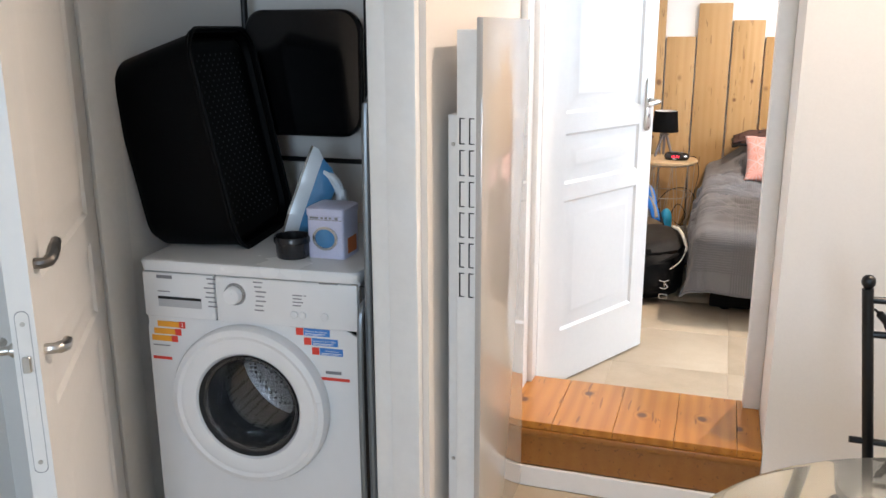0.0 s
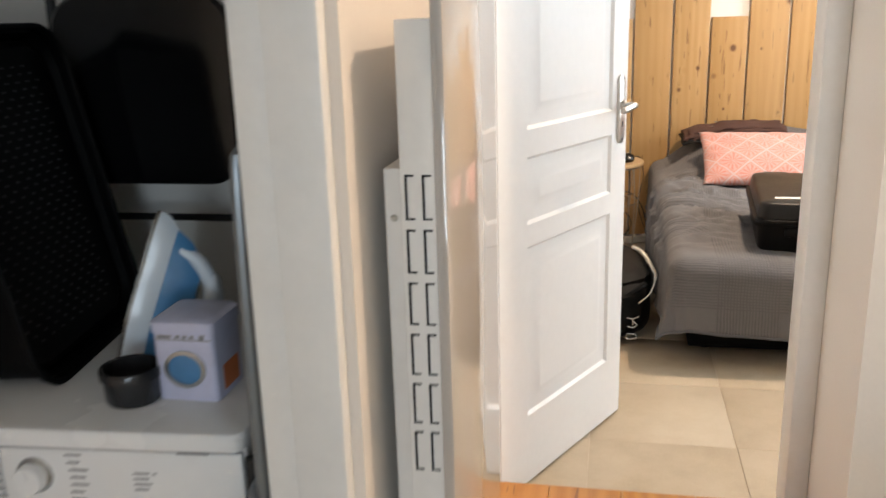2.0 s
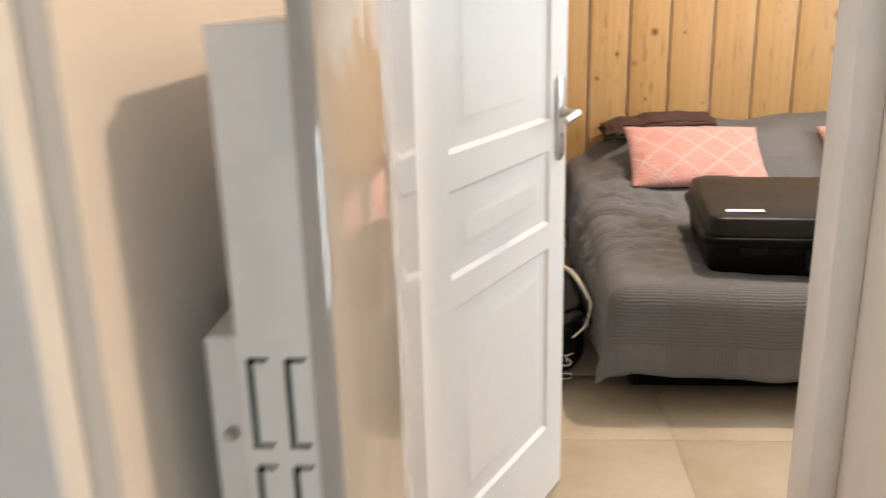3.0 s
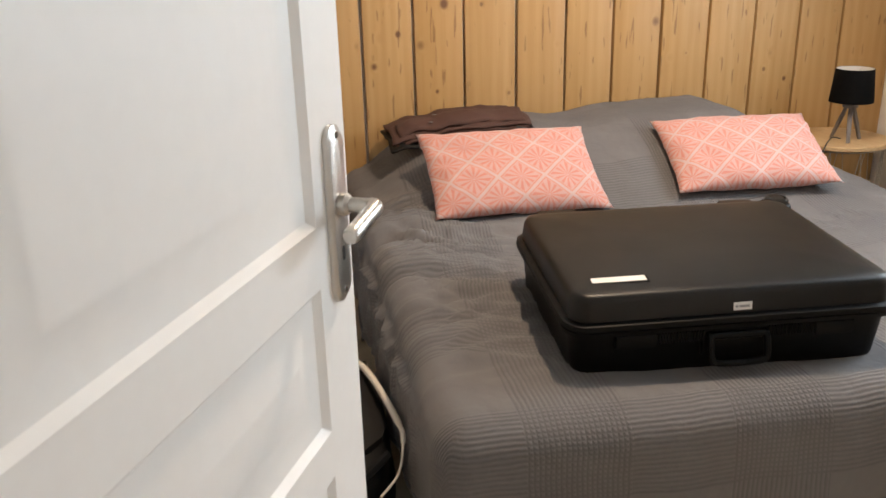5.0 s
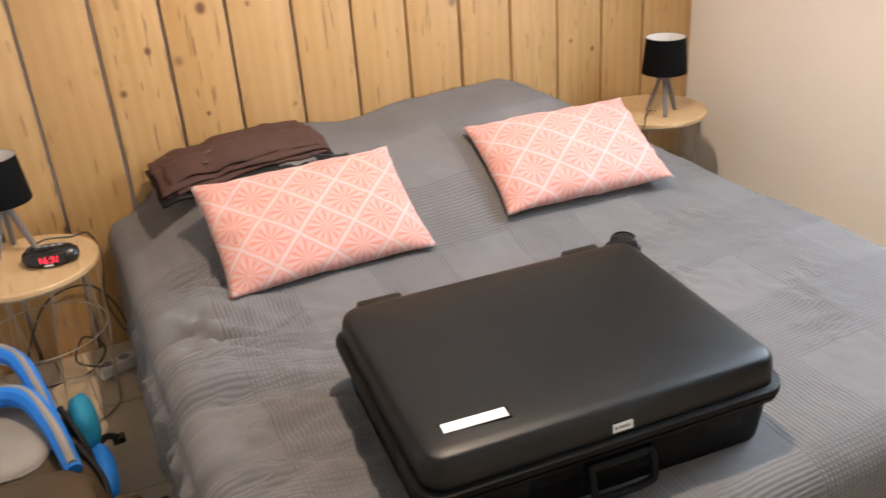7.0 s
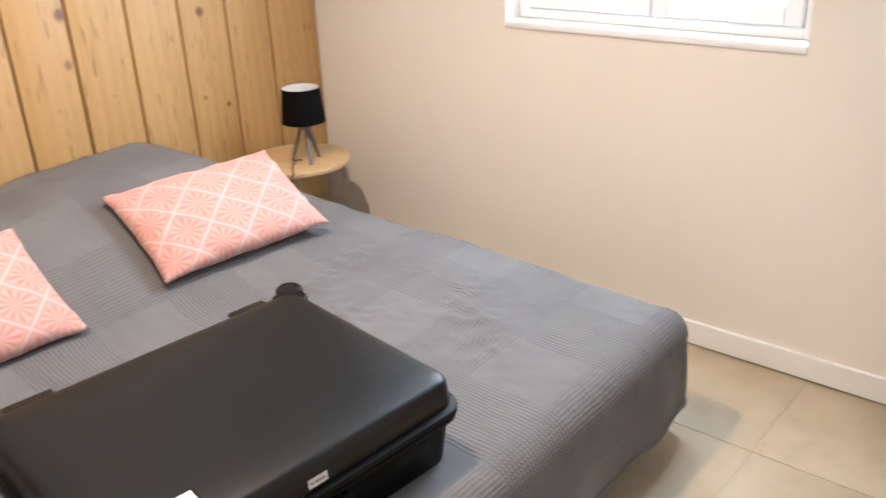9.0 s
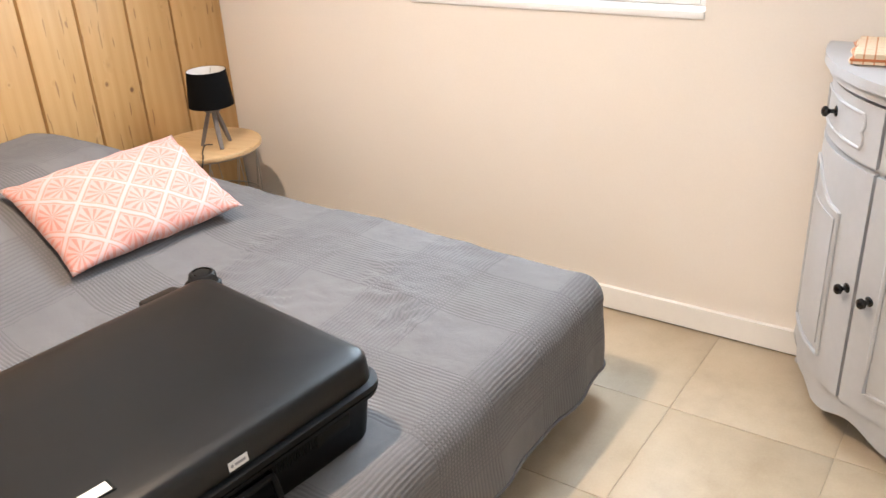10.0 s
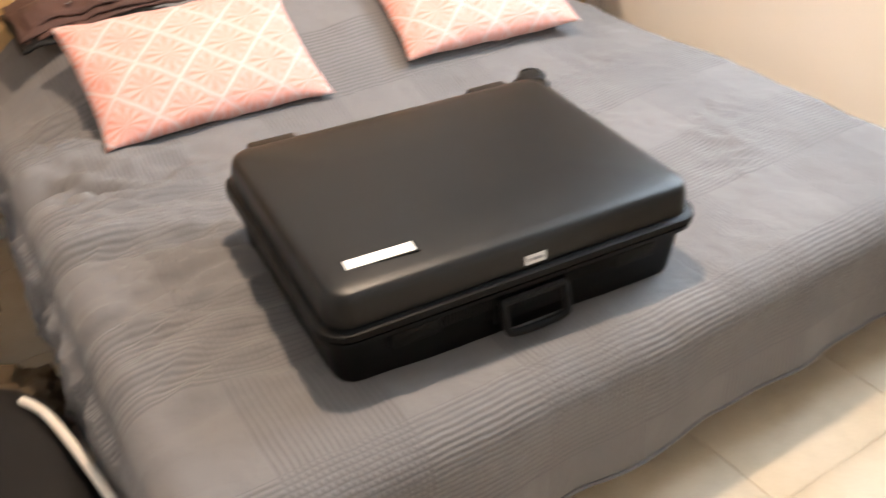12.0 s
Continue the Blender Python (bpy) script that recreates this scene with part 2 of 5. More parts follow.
APPLIANCE = surface("white_appliance_enamel", (0.78, 0.79, 0.80), 0.25, var=0.02, fine=25, bump=0.03)
APPLIANCE_GREY = surface("grey_appliance_plastic", (0.45, 0.46, 0.48), 0.35, var=0.04)
SLOT = surface("dark_recess", (0.01, 0.01, 0.01), 0.8, var=0.1)
SILVER = surface("silver_ring_plastic", (0.5, 0.51, 0.52), 0.22, 0.8, var=0.05)
ORANGE_INK, RED_INK, BLUE_INK = surface("orange_ink", (0.85, 0.38, 0.03), 0.4), surface("red_ink", (0.75, 0.06, 0.04), 0.4), surface("blue_ink", (0.05, 0.22, 0.62), 0.4)
GREY_INK, WHITE_INK = surface("grey_ink", (0.22, 0.22, 0.24), 0.5), surface("white_ink", (0.85, 0.85, 0.85), 0.5)
GREY_WOOD = surface("grey_washed_wood", (0.15, 0.13, 0.12), 0.6, var=0.2, scale=20, fine=90, bump=0.3)
SHADE = surface("black_lamp_cloth", (0.002, 0.002, 0.0022), 0.85, var=0.15, fine=500, bump=0.4, spec=0.12)
LINER = surface("white_shade_liner", (0.72, 0.70, 0.68), 0.7, var=0.03)
GREY_PAINT = surface("pale_grey_furniture_paint", (0.44, 0.445, 0.46), 0.38, var=0.05, scale=5, fine=40, bump=0.2)
BROWN_CLOTH = surface("brown_cotton", (0.062, 0.026, 0.018), 0.85, var=0.16, scale=9, fine=500, bump=0.5)
BLACK_CLOTH = surface("black_nylon", (0.003, 0.003, 0.0033), 0.6, var=0.2, scale=9, fine=420, bump=0.5, spec=0.2)
DARK_LINING = surface("dark_brown_nylon", (0.006, 0.005, 0.0045), 0.6, var=0.3, scale=12, fine=300, bump=0.5, spec=0.2)
OLIVE_CLOTH = surface("olive_brown_nylon", (0.060, 0.037, 0.015), 0.75, var=0.25, scale=9, fine=380, bump=0.6)
BLUE_FOAM = surface("blue_padded_mesh", (0.008, 0.16, 0.56), 0.7, var=0.12, scale=14, fine=380, bump=0.6)
TEAL_FOAM = surface("teal_blue_padding", (0.012, 0.22, 0.36), 0.7, var=0.12, scale=14, fine=380, bump=0.6)
GREY_MESH = surface("beige_grey_mesh_cloth", (0.26, 0.23, 0.20), 0.85, var=0.15, scale=10, fine=300, bump=0.6)
ROPE = surface("white_piping_cord", (0.62, 0.56, 0.48), 0.7, var=0.1, fine=200, bump=0.4)
BLACK_RUBBER = surface("black_cable", (0.015, 0.015, 0.015), 0.5, var=0.1)
WHITE_PLASTIC = surface("ivory_plastic", (0.68, 0.66, 0.60), 0.4, var=0.04)
IRON_BLUE = surface("translucent_blue_plastic", (0.07, 0.23, 0.46), 0.16, var=0.12, scale=12)
IRON_WHITE = surface("white_blue_plastic", (0.62, 0.70, 0.78), 0.22, var=0.03)
TIN = surface("lilac_printed_tin", (0.58, 0.60, 0.78), 0.35, 0.1, var=0.07, scale=22, fine=120, bump=0.03)
POT = surface("black_glazed_ceramic", (0.018, 0.018, 0.02), 0.22, var=0.1)
BED_BASE = surface("black_bed_base_cloth", (0.002, 0.002, 0.002), 0.85, var=0.15, fine=300, bump=0.4, spec=0.1)
GROUT = surface("grey_beige_grout", (0.54, 0.455, 0.34), 0.9, var=0.1, fine=150, bump=0.4)
TERRACOTTA_INK = surface("orange_fish_print", (0.62, 0.16, 0.04), 0.4)

BOARD = pine("spruce_boards", (0.490, 0.312, 0.138), (0.390, 0.220, 0.076), (0.10, 0.036, 0.012), 0.5, knots=0.31, rings_amount=0.13)
STEP_WOOD = pine("varnished_orange_pine", (0.54, 0.235, 0.034), (0.40, 0.148, 0.015), (0.08, 0.020, 0.005), 0.32, coat=0.2, along="Y", rings_amount=0.34, knots=0.17, centred=True)
# same pine as the treads, the front's shade put into darker tones
STEP_FRONT = pine("varnished_pine_front_shaded", (0.34, 0.145, 0.024), (0.25, 0.092, 0.013), (0.10, 0.03, 0.008), 0.3, coat=0.4, along="X")
TABLE_OAK = pine("light_oak_veneer", (0.56, 0.39, 0.21), (0.46, 0.30, 0.15), (0.3, 0.17, 0.07), 0.45, along="Y", knots=0.0)


def tile_material():
    n = Nodes("beige_stone_tile")
    c = n.coords()
    rnd = n.random()
    shift = n.add("ShaderNodeCombineXYZ", X=n.math("MULTIPLY", rnd, 31.0), Y=n.math("MULTIPLY", rnd, 11.0)).outputs[0]
    add = n.tree.nodes.new("ShaderNodeVectorMath")
    n.put(add, "i0", c), n.put(add, "i1", shift)
    p = add.outputs[0]
    cloud, mid, fine = n.noise(p, 2.6, 6, 0.6), n.noise(p, 11, 5, 0.6), n.noise(p, 140, 3)
    f = n.math("ADD", n.math("MULTIPLY", cloud, 0.6), n.math("ADD", n.math("MULTIPLY", mid, 0.28), n.math("MULTIPLY", fine, 0.12)))
    col = n.ramp(f, [(0.30, (0.36, 0.280, 0.185)), (0.5, (0.46, 0.375, 0.265)), (0.72, (0.55, 0.465, 0.345))])
    rough = n.math("ADD", n.math("MULTIPLY", mid, 0.22), 0.44)
    return n.done(Base_Color=col, Roughness=rough, Normal=n.bump(fine, 0.12, 0.0006))


TILE = tile_material()


def quilt_material():
    """Grey cotton bedspread: plain squares between ribbed and waffled bands."""
    n = Nodes("grey_waffle_bedspread")
    uv = n.coords("UV")
    sep = n.add("ShaderNodeSeparateXYZ", Vector=uv)
    a, b = sep.outputs["X"], sep.outputs["Y"]
    warp = n.math("MULTIPLY", n.math("SUBTRACT", n.noise(uv, 6, 3), 0.5), 0.014)
    a, b = n.math("ADD", a, warp), n.math("ADD", b, warp)

    def band(v, period, duty, off):
        return n.math("LESS_THAN", n.math("FRACT", n.math("DIVIDE", n.math("ADD", v, off), period)), duty)

    def ribs(v, pitch):
        return n.math("ADD", n.math("MULTIPLY", n.math("SINE", n.math("MULTIPLY", v, 2 * math.pi / pitch)), 0.5), 0.5)

    ba, bb = band(a, 0.45, 0.51, 3.07), band(b, 0.45, 0.51, 4.795)
    ra, rb = n.math("MULTIPLY", ba, ribs(a, 0.0112)), n.math("MULTIPLY", bb, ribs(b, 0.0112))
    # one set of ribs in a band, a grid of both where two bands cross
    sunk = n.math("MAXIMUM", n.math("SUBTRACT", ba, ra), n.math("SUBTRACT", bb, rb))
    rib = n.math("SUBTRACT", 1.0, sunk)
    weave, cloud = n.noise(uv, 700, 2), n.noise(uv, 5, 5)
    inside = n.math("MAXIMUM", ba, bb)
    groove_shade = n.math("MULTIPLY", sunk, sunk)
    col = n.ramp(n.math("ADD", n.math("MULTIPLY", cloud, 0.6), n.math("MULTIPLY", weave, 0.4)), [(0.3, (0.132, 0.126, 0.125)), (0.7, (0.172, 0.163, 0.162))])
    # shade between the ribs is mixed into the colour; bands slightly darker
    col = n.mix(n.math("MULTIPLY", groove_shade, 0.25), col, (0.036, 0.035, 0.037))
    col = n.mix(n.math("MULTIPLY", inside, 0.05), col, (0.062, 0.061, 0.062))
    crumple = n.bump(n.noise(uv, 13, 4, 0.5, 0.4), 0.45, 0.014)
    first = n.bump(rib, 0.6, 0.0022, crumple)
    return n.done(Base_Color=col, Roughness=0.88, Specular_IOR_Level=0.2, Sheen_Weight=0.06, Sheen_Roughness=0.5, Normal=n.bump(weave, 0.25, 0.0006, first))


QUILT = quilt_material()


def cushion_material():
    """Pink cushion cloth: pale lattice of diamonds, each with a coral star."""
    n = Nodes("pink_star_lattice_cloth")
    uv = n.coords("UV")
    sep = n.add("ShaderNodeSeparateXYZ", Vector=uv)
    u, v = n.math("MULTIPLY", sep.outputs["X"], 1 / 0.163), n.math("MULTIPLY", sep.outputs["Y"], 1 / 0.150)
    s, d = n.math("ADD", u, v), n.math("SUBTRACT", u, v)
    fs = n.math("SUBTRACT", n.math("FRACT", n.math("ADD", s, 50.0)), 0.5)
    fd = n.math("SUBTRACT", n.math("FRACT", n.math("ADD", d, 50.0)), 0.5)
    edge = n.math("MAXIMUM", n.math("ABSOLUTE", fs), n.math("ABSOLUTE", fd))
    lattice = n.math("GREATER_THAN", edge, 0.462)
    beside = n.math("MULTIPLY", n.math("GREATER_THAN", edge, 0.415), n.math("LESS_THAN", edge, 0.445))
    angle = n.math("ARCTAN2", n.math("ADD", fs, fd), n.math("SUBTRACT", fs, fd))
    rays = n.math("GREATER_THAN", n.math("SINE", n.math("MULTIPLY", angle, 12.0)), 0.15)
    near = n.math("MULTIPLY", n.math("LESS_THAN", edge, 0.385), n.math("GREATER_THAN", edge, 0.03))
    star = n.math("MULTIPLY", rays, near)
    coral = n.math("MAXIMUM", star, beside)
    weave = n.noise(uv, 900, 2)
    base = n.mix(weave, (0.51, 0.295, 0.258), (0.565, 0.335, 0.297))
    col = n.mix(n.math("MULTIPLY", coral, 0.72), base, (0.56, 0.170, 0.115))
    col = n.mix(n.math("MULTIPLY", lattice, 0.75), col, (0.52, 0.385, 0.365))
    bump = n.bump(n.math("ADD", n.math("MULTIPLY", coral, -0.6), n.math("MULTIPLY", weave, 0.3)), 0.5, 0.0012)
    return n.done(Base_Color=col, Roughness=0.8, Sheen_Weight=0.15, Normal=bump)


CUSHION = cushion_material()


def glass_material(name, tint=(1, 1, 1), rough=0.0):
    n = Nodes(name)
    return n.done(Base_Color=tint, Roughness=rough, Transmission_Weight=1.0, IOR=1.45)


PANE = glass_material("window_glass")
TABLE_GLASS = glass_material("table_glass", (0.90, 0.96, 0.93))


def heater_glass():
    n = Nodes("glossy_white_heater_glass")
    c = n.coords()
    return n.done(Base_Color=n.ramp(n.noise(c, 2, 4), [(0.3, (0.44, 0.41, 0.38)), (0.7, (0.48, 0.45, 0.42))]), Roughness=0.05, IOR=1.85)


HEATER_GLASS = heater_glass()


def drum_material():
    n = Nodes("perforated_steel_drum")
    vor = n.add("ShaderNodeTexVoronoi", Vector=n.coords(), Scale=62.0, Randomness=0.12)
    hole = n.math("LESS_THAN", vor.outputs["Distance"], 0.32)
    col = n.mix(hole, (0.20, 0.203, 0.212), (0.004, 0.004, 0.004))
    return n.done(Base_Color=col, Roughness=0.3, Metallic=n.math("SUBTRACT", 1.0, hole), Normal=n.bump(vor.outputs["Distance"], 0.6, 0.003))


DRUM = drum_material()


def led_material():
    n = Nodes("red_led_digits")
    return n.done(Base_Color=(0.5, 0.01, 0.02), Emission_Color=(1.0, 0.03, 0.06), Emission_Strength=3.0)


LED = led_material()


def towel_material():
    n = Nodes("cream_towel_with_orange_stripes")
    c = n.coords()
    sep = n.add("ShaderNodeSeparateXYZ", Vector=c)
    f = n.math("FRACT", n.math("MULTIPLY", sep.outputs["Y"], 42.0))
    g = n.math("FRACT", n.math("MULTIPLY", sep.outputs["X"], 42.0))
    line = n.math("MAXIMUM", n.math("LESS_THAN", f, 0.14), n.math("LESS_THAN", g, 0.10))
    weave = n.noise(c, 600, 2)
    col = n.mix(n.math("MULTIPLY", line, 0.8), n.mix(weave, (0.66, 0.52, 0.36), (0.76, 0.64, 0.48)), (0.52, 0.16, 0.05))
    return n.done(Base_Color=col, Roughness=0.9, Normal=n.bump(weave, 0.4, 0.001))


TOWEL = towel_material()
TOWEL_EDGE = surface("orange_towel_side", (0.50, 0.17, 0.07), 0.9, var=0.3, scale=30, fine=400, bump=0.6)


# ---- structure ----
TOP = CEIL
setting("wall_east", [(2.32, 2.52, 2.2, 3.858, 0, TOP), (2.32, 2.52, 4.89, 6.1, 0, TOP), (2.32, 2.52, 3.858, 4.89, 0, 1.157), (2.32, 2.52, 3.858, 4.89, 2.22, TOP)], WALL, "smooth cream-painted bedroom wall with a window", "wall")
setting("wall_north", [(-1.15, 2.32, 5.905, 6.1, 0, TOP)], WHITE_WALL, "white-painted wall behind the board headboard", "wall")
setting("wall_west", [(-1.15, -1.05, 2.86, 5.905, 0, TOP)], WALL, "cream-painted bedroom wall", "wall")
setting("wall_south", [(0.185, 1.35, 2.49, 2.88, 0, TOP), (1.25, 1.35, 2.2, 2.49, 0, TOP), (1.35, 2.32, 2.1, 2.2, 0, TOP), (-0.72, 0.185, 2.49, 2.88, 2.22, TOP)], WHITE_WALL, "thick white-painted wall beside the bedroom doorway", "wall")
setting("wall_heater", [(-0.755, -0.625, 1.80, 2.88, 0, TOP), (-1.05, -0.755, 2.74, 2.88, 0, TOP)], WALL, "cream-painted wall carrying the panel heater", "wall")
setting("wall_closet", [(-1.64, -1.54, 1.80, 2.72, 0, TOP), (-1.64, -0.755, 2.62, 2.74, 0, TOP), (-1.95, -1.64, 1.80, 1.90, 0, TOP), (-1.54, -0.755, 1.80, 1.90, 2.12, TOP)], WHITE_WALL, "white-painted walls of the laundry closet", "wall")
setting("wall_hall", [(-2.05, -1.95, -2.4, 1.90, 0, TOP), (1.25, 1.35, -2.4, 2.2, 0, TOP), (-2.05, -0.6, -2.5, -2.4, 0, TOP), (0.8, 1.35, -2.5, -2.4, 0, TOP), (-0.6, 0.8, -2.5, -2.4, 0, 0.85), (-0.6, 0.8, -2.5, -2.4, 2.2, TOP)], WHITE_WALL, "plain white-painted hall walls", "wall")
setting("ceiling", [(-2.05, 2.52, -2.5, 6.1, TOP, TOP + 0.12)], CEILING_PAINT, "plain white ceiling", "ceiling")
bed_floor = setting("floor_bedroom", [(-1.05, 2.32, 2.862, 5.905, -0.1, FLOOR - 0.003), (1.35, 2.32, 2.2, 2.862, -0.1, FLOOR - 0.003)], GROUT, "beige stone-look tiled bedroom floor", "floor")
hall_floor = setting("floor_hall", [(-1.95, 1.25, -2.4, 2.49, -0.1, -0.003), (-1.54, -0.755, 2.49, 2.62, -0.1, -0.003)], GROUT, "beige stone-look tiled hall floor", "floor")

# skirting boards
setting("baseboard_east", [(2.304, 2.32, 3.40, 5.85, FLOOR + 0.006, FLOOR + 0.085)], GLOSS_WHITE, "low cream-white skirting board along the bedroom wall", "baseboard")
setting("baseboard_gap", [(2.310, 2.3195, 3.40, 5.85, FLOOR, FLOOR + 0.0059)], SLOT, "dark gap under the bedroom skirting board", "baseboard")
setting("baseboard_hall", [(0.187, 1.25, 2.476, 2.49, 0, 0.07)], GLOSS_WHITE, "low white skirting board along the hall wall", "baseboard")


def frame_of(name, label, boxes):
    frame_ob = thing(name, label, "door frame", kind="structure")
    for kind_name, b in boxes:
        bm = bmesh.new()
        add_box(bm, *b, 0.004, 2)
        part(kind_name, bm, FRAME_WHITE, frame_ob)
    return frame_ob


# closet door frame: stepped casing on the heater side, jamb on the hinge side, head above
frame_of("door_frame_closet", "scuffed white-painted wooden frame round the closet opening", [
    ("casing", (-0.712, -0.640, 1.770, 1.80, 0, 2.12)), ("inner_casing", (-0.757, -0.712, 1.778, 1.86, 0, 2.12)), ("doorstop", (-0.772, -0.757, 1.83, 1.88, 0, 2.12)),
    ("jamb", (-1.60, -1.542, 1.776, 1.80, 0, 2.12)), ("inner_casing", (-1.54, -1.522, 1.79, 1.90, 0, 2.12)), ("head_casing", (-1.60, -0.640, 1.772, 1.80, 2.12, 2.19))])
# bedroom door frame set at the far side of the thick wall
frame_of("door_frame_bedroom", "white-painted wooden frame of the bedroom doorway", [
    ("jamb", (-0.625, -0.582, 2.80, 2.90, 0.226, 2.22)), ("casing", (-0.625, -0.600, 2.70, 2.80, 0.226, 2.22)),
    ("jamb", (0.132, 0.185, 2.80, 2.90, 0.226, 2.22)),
    ("head_jamb", (-0.582, 0.132, 2.80, 2.90, 2.19, 2.22))])

# window of the bedroom: reveal board, frame, two sashes with panes
win = thing("window_1", "white plastic double window above a white sill board", "window", kind="structure")
bm = bmesh.new()
add_box(bm, 2.312, 2.42, 3.858, 4.89, 1.157, 1.180, 0.003, 2)
part("window_sill", bm, PVC, win)
bm = bmesh.new()
for b in ((2.40, 2.46, 3.859, 3.90, 1.18, 2.219), (2.40, 2.46, 4.848, 4.889, 1.18, 2.219), (2.40, 2.46, 3.90, 4.848, 1.18, 1.215), (2.40, 2.46, 3.90, 4.848, 2.18, 2.219)):
    add_box(bm, *b, 0.004, 2)
part("window_frame", bm, PVC, win)
for y0, y1 in ((3.902, 4.372), (4.376, 4.846)):
    bm = bmesh.new()
    for b in ((2.385, 2.45, y0, y0 + 0.055, 1.217, 2.178), (2.385, 2.45, y1 - 0.055, y1, 1.217, 2.178), (2.385, 2.45, y0 + 0.055, y1 - 0.055, 1.217, 1.272), (2.385, 2.45, y0 + 0.055, y1 - 0.055, 2.123, 2.178)):
        add_box(bm, *b, 0.005, 2)
    sash = part("sash", bm, PVC, win)
    bm = bmesh.new()
    add_box(bm, 2.414, 2.420, y0 + 0.05, y1 - 0.05, 1.265, 2.13)
    part("pane", bm, PANE, sash).visible_shadow = False

# headboard of upright boards of uneven height
head = thing("board_headboard", "wall-high headboard of upright knotty spruce boards of uneven height", "headboard", pose(0, 0, FLOOR))
edges = [-1.035, -0.82, -0.608, -0.391, -0.202, 0.012, 0.215, 0.413, 0.627, 0.833, 1.032, 1.242, 1.451, 1.657, 1.866, 2.066, 2.322]
tops = [1.46, 1.70, 1.66, 1.394, 1.600, 1.495, 1.393, 1.66, 1.55, 1.70, 1.50, 1.62, 1.47, 1.58, 1.72, 1.54]
for i, (x0, x1) in enumerate(zip(edges, edges[1:])):
    bm = bmesh.new()
    w = x1 - x0 - 0.011 + 0.003 * math.sin(i * 2.3)
    add_box(bm, -w / 2, w / 2, 0, 0.034, 0, tops[i] - FLOOR, 0.0025, 2)
    part("board", bm, BOARD, head, m=pose((x0 + x1) / 2, 5.868 + 0.002 * math.sin(i * 5.1), 0))

# the wooden step in the doorway
step = thing("wooden_step", "varnished orange pine step with knots in the bedroom doorway", "step", kind="structure")
for x0, x1 in ((-0.6235, -0.450), (-0.449, -0.2585), (-0.2575, -0.073), (-0.072, 0.112), (0.113, 0.1835)):
    bm = bmesh.new()
    add_box(bm, -(x1 - x0) / 2, (x1 - x0) / 2, -0.186, 0.186, -0.024, 0, 0.0015, 1)
    part("tread_board", bm, STEP_WOOD, step, m=pose((x0 + x1) / 2, 2.676, 0.226))
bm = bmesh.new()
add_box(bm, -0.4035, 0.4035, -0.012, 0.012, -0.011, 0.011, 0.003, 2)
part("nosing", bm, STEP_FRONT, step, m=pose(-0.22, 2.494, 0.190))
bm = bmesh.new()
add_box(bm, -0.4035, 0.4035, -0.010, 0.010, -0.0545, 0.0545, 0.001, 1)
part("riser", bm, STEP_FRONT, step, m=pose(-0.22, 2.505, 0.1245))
bm = bmesh.new()
add_box(bm, -0.6235, 0.1835, 2.480, 2.493, 0, 0.069, 0.002, 1)
part("skirting", bm, GLOSS_WHITE, step)
bm = bmesh.new()
add_box(bm, -0.6235, 0.1835, 2.516, 2.861, 0, 0.200)
part("core", bm, GROUT, step)


def panel_door(name, width, height, label, m, lever_s=None):
    """A moulded door leaf with three raised panels; local x from the hinge, y into the leaf, z up."""
    door = thing(name, label, "door", m, kind="structure")
    bm = bmesh.new()
    left, right = 0.135, width - 0.095
    bands = [(0.205, 0.695), (0.755, 0.935), (1.005, height - 0.14)]
    for sgn, y in ((1, 0.0), (-1, 0.04)):
        xs = [0.0, left, right, width]
        zs = [0.0] + [z for b in bands for z in b] + [height]
        for i in range(3):
            for j in range(7):
                if i == 1 and j % 2 == 1:
                    rows = []
                    for inset, deep in ((0.0, 0.0), (0.009, 0.008), (0.036, 0.009), (0.062, 0.0015), (0.070, 0.0015)):
                        yy = y + sgn * deep
                        rows.append([bm.verts.new(p) for p in ((xs[1] + inset, yy, zs[j] + inset), (xs[2] - inset, yy, zs[j] + inset), (xs[2] - inset, yy, zs[j + 1] - inset), (xs[1] + inset, yy, zs[j + 1] - inset))])
                    for a, b in zip(rows, rows[1:]):
                        for k in range(4):
                            bm.faces.new((a[k], a[(k + 1) % 4], b[(k + 1) % 4], b[k]))
                    bm.faces.new(rows[-1])
                else:
                    bm.faces.new([bm.verts.new(p) for p in ((xs[i], y, zs[j]), (xs[i + 1], y, zs[j]), (xs[i + 1], y, zs[j + 1]), (xs[i], y, zs[j + 1]))])
    for quad in (((0, 0, 0), (0, 0.04, 0), (0, 0.04, height), (0, 0, height)), ((width, 0, 0), (width, 0.04, 0), (width, 0.04, height), (width, 0, height)),
                 ((0, 0, 0), (width, 0, 0), (width, 0.04, 0), (0, 0.04, 0)), ((0, 0, height), (width, 0, height), (width, 0.04, height), (0, 0.04, height))):
        bm.faces.new([bm.verts.new(p) for p in quad])
    part("leaf", bm, GLOSS_WHITE, door, sharp=20)
    return door


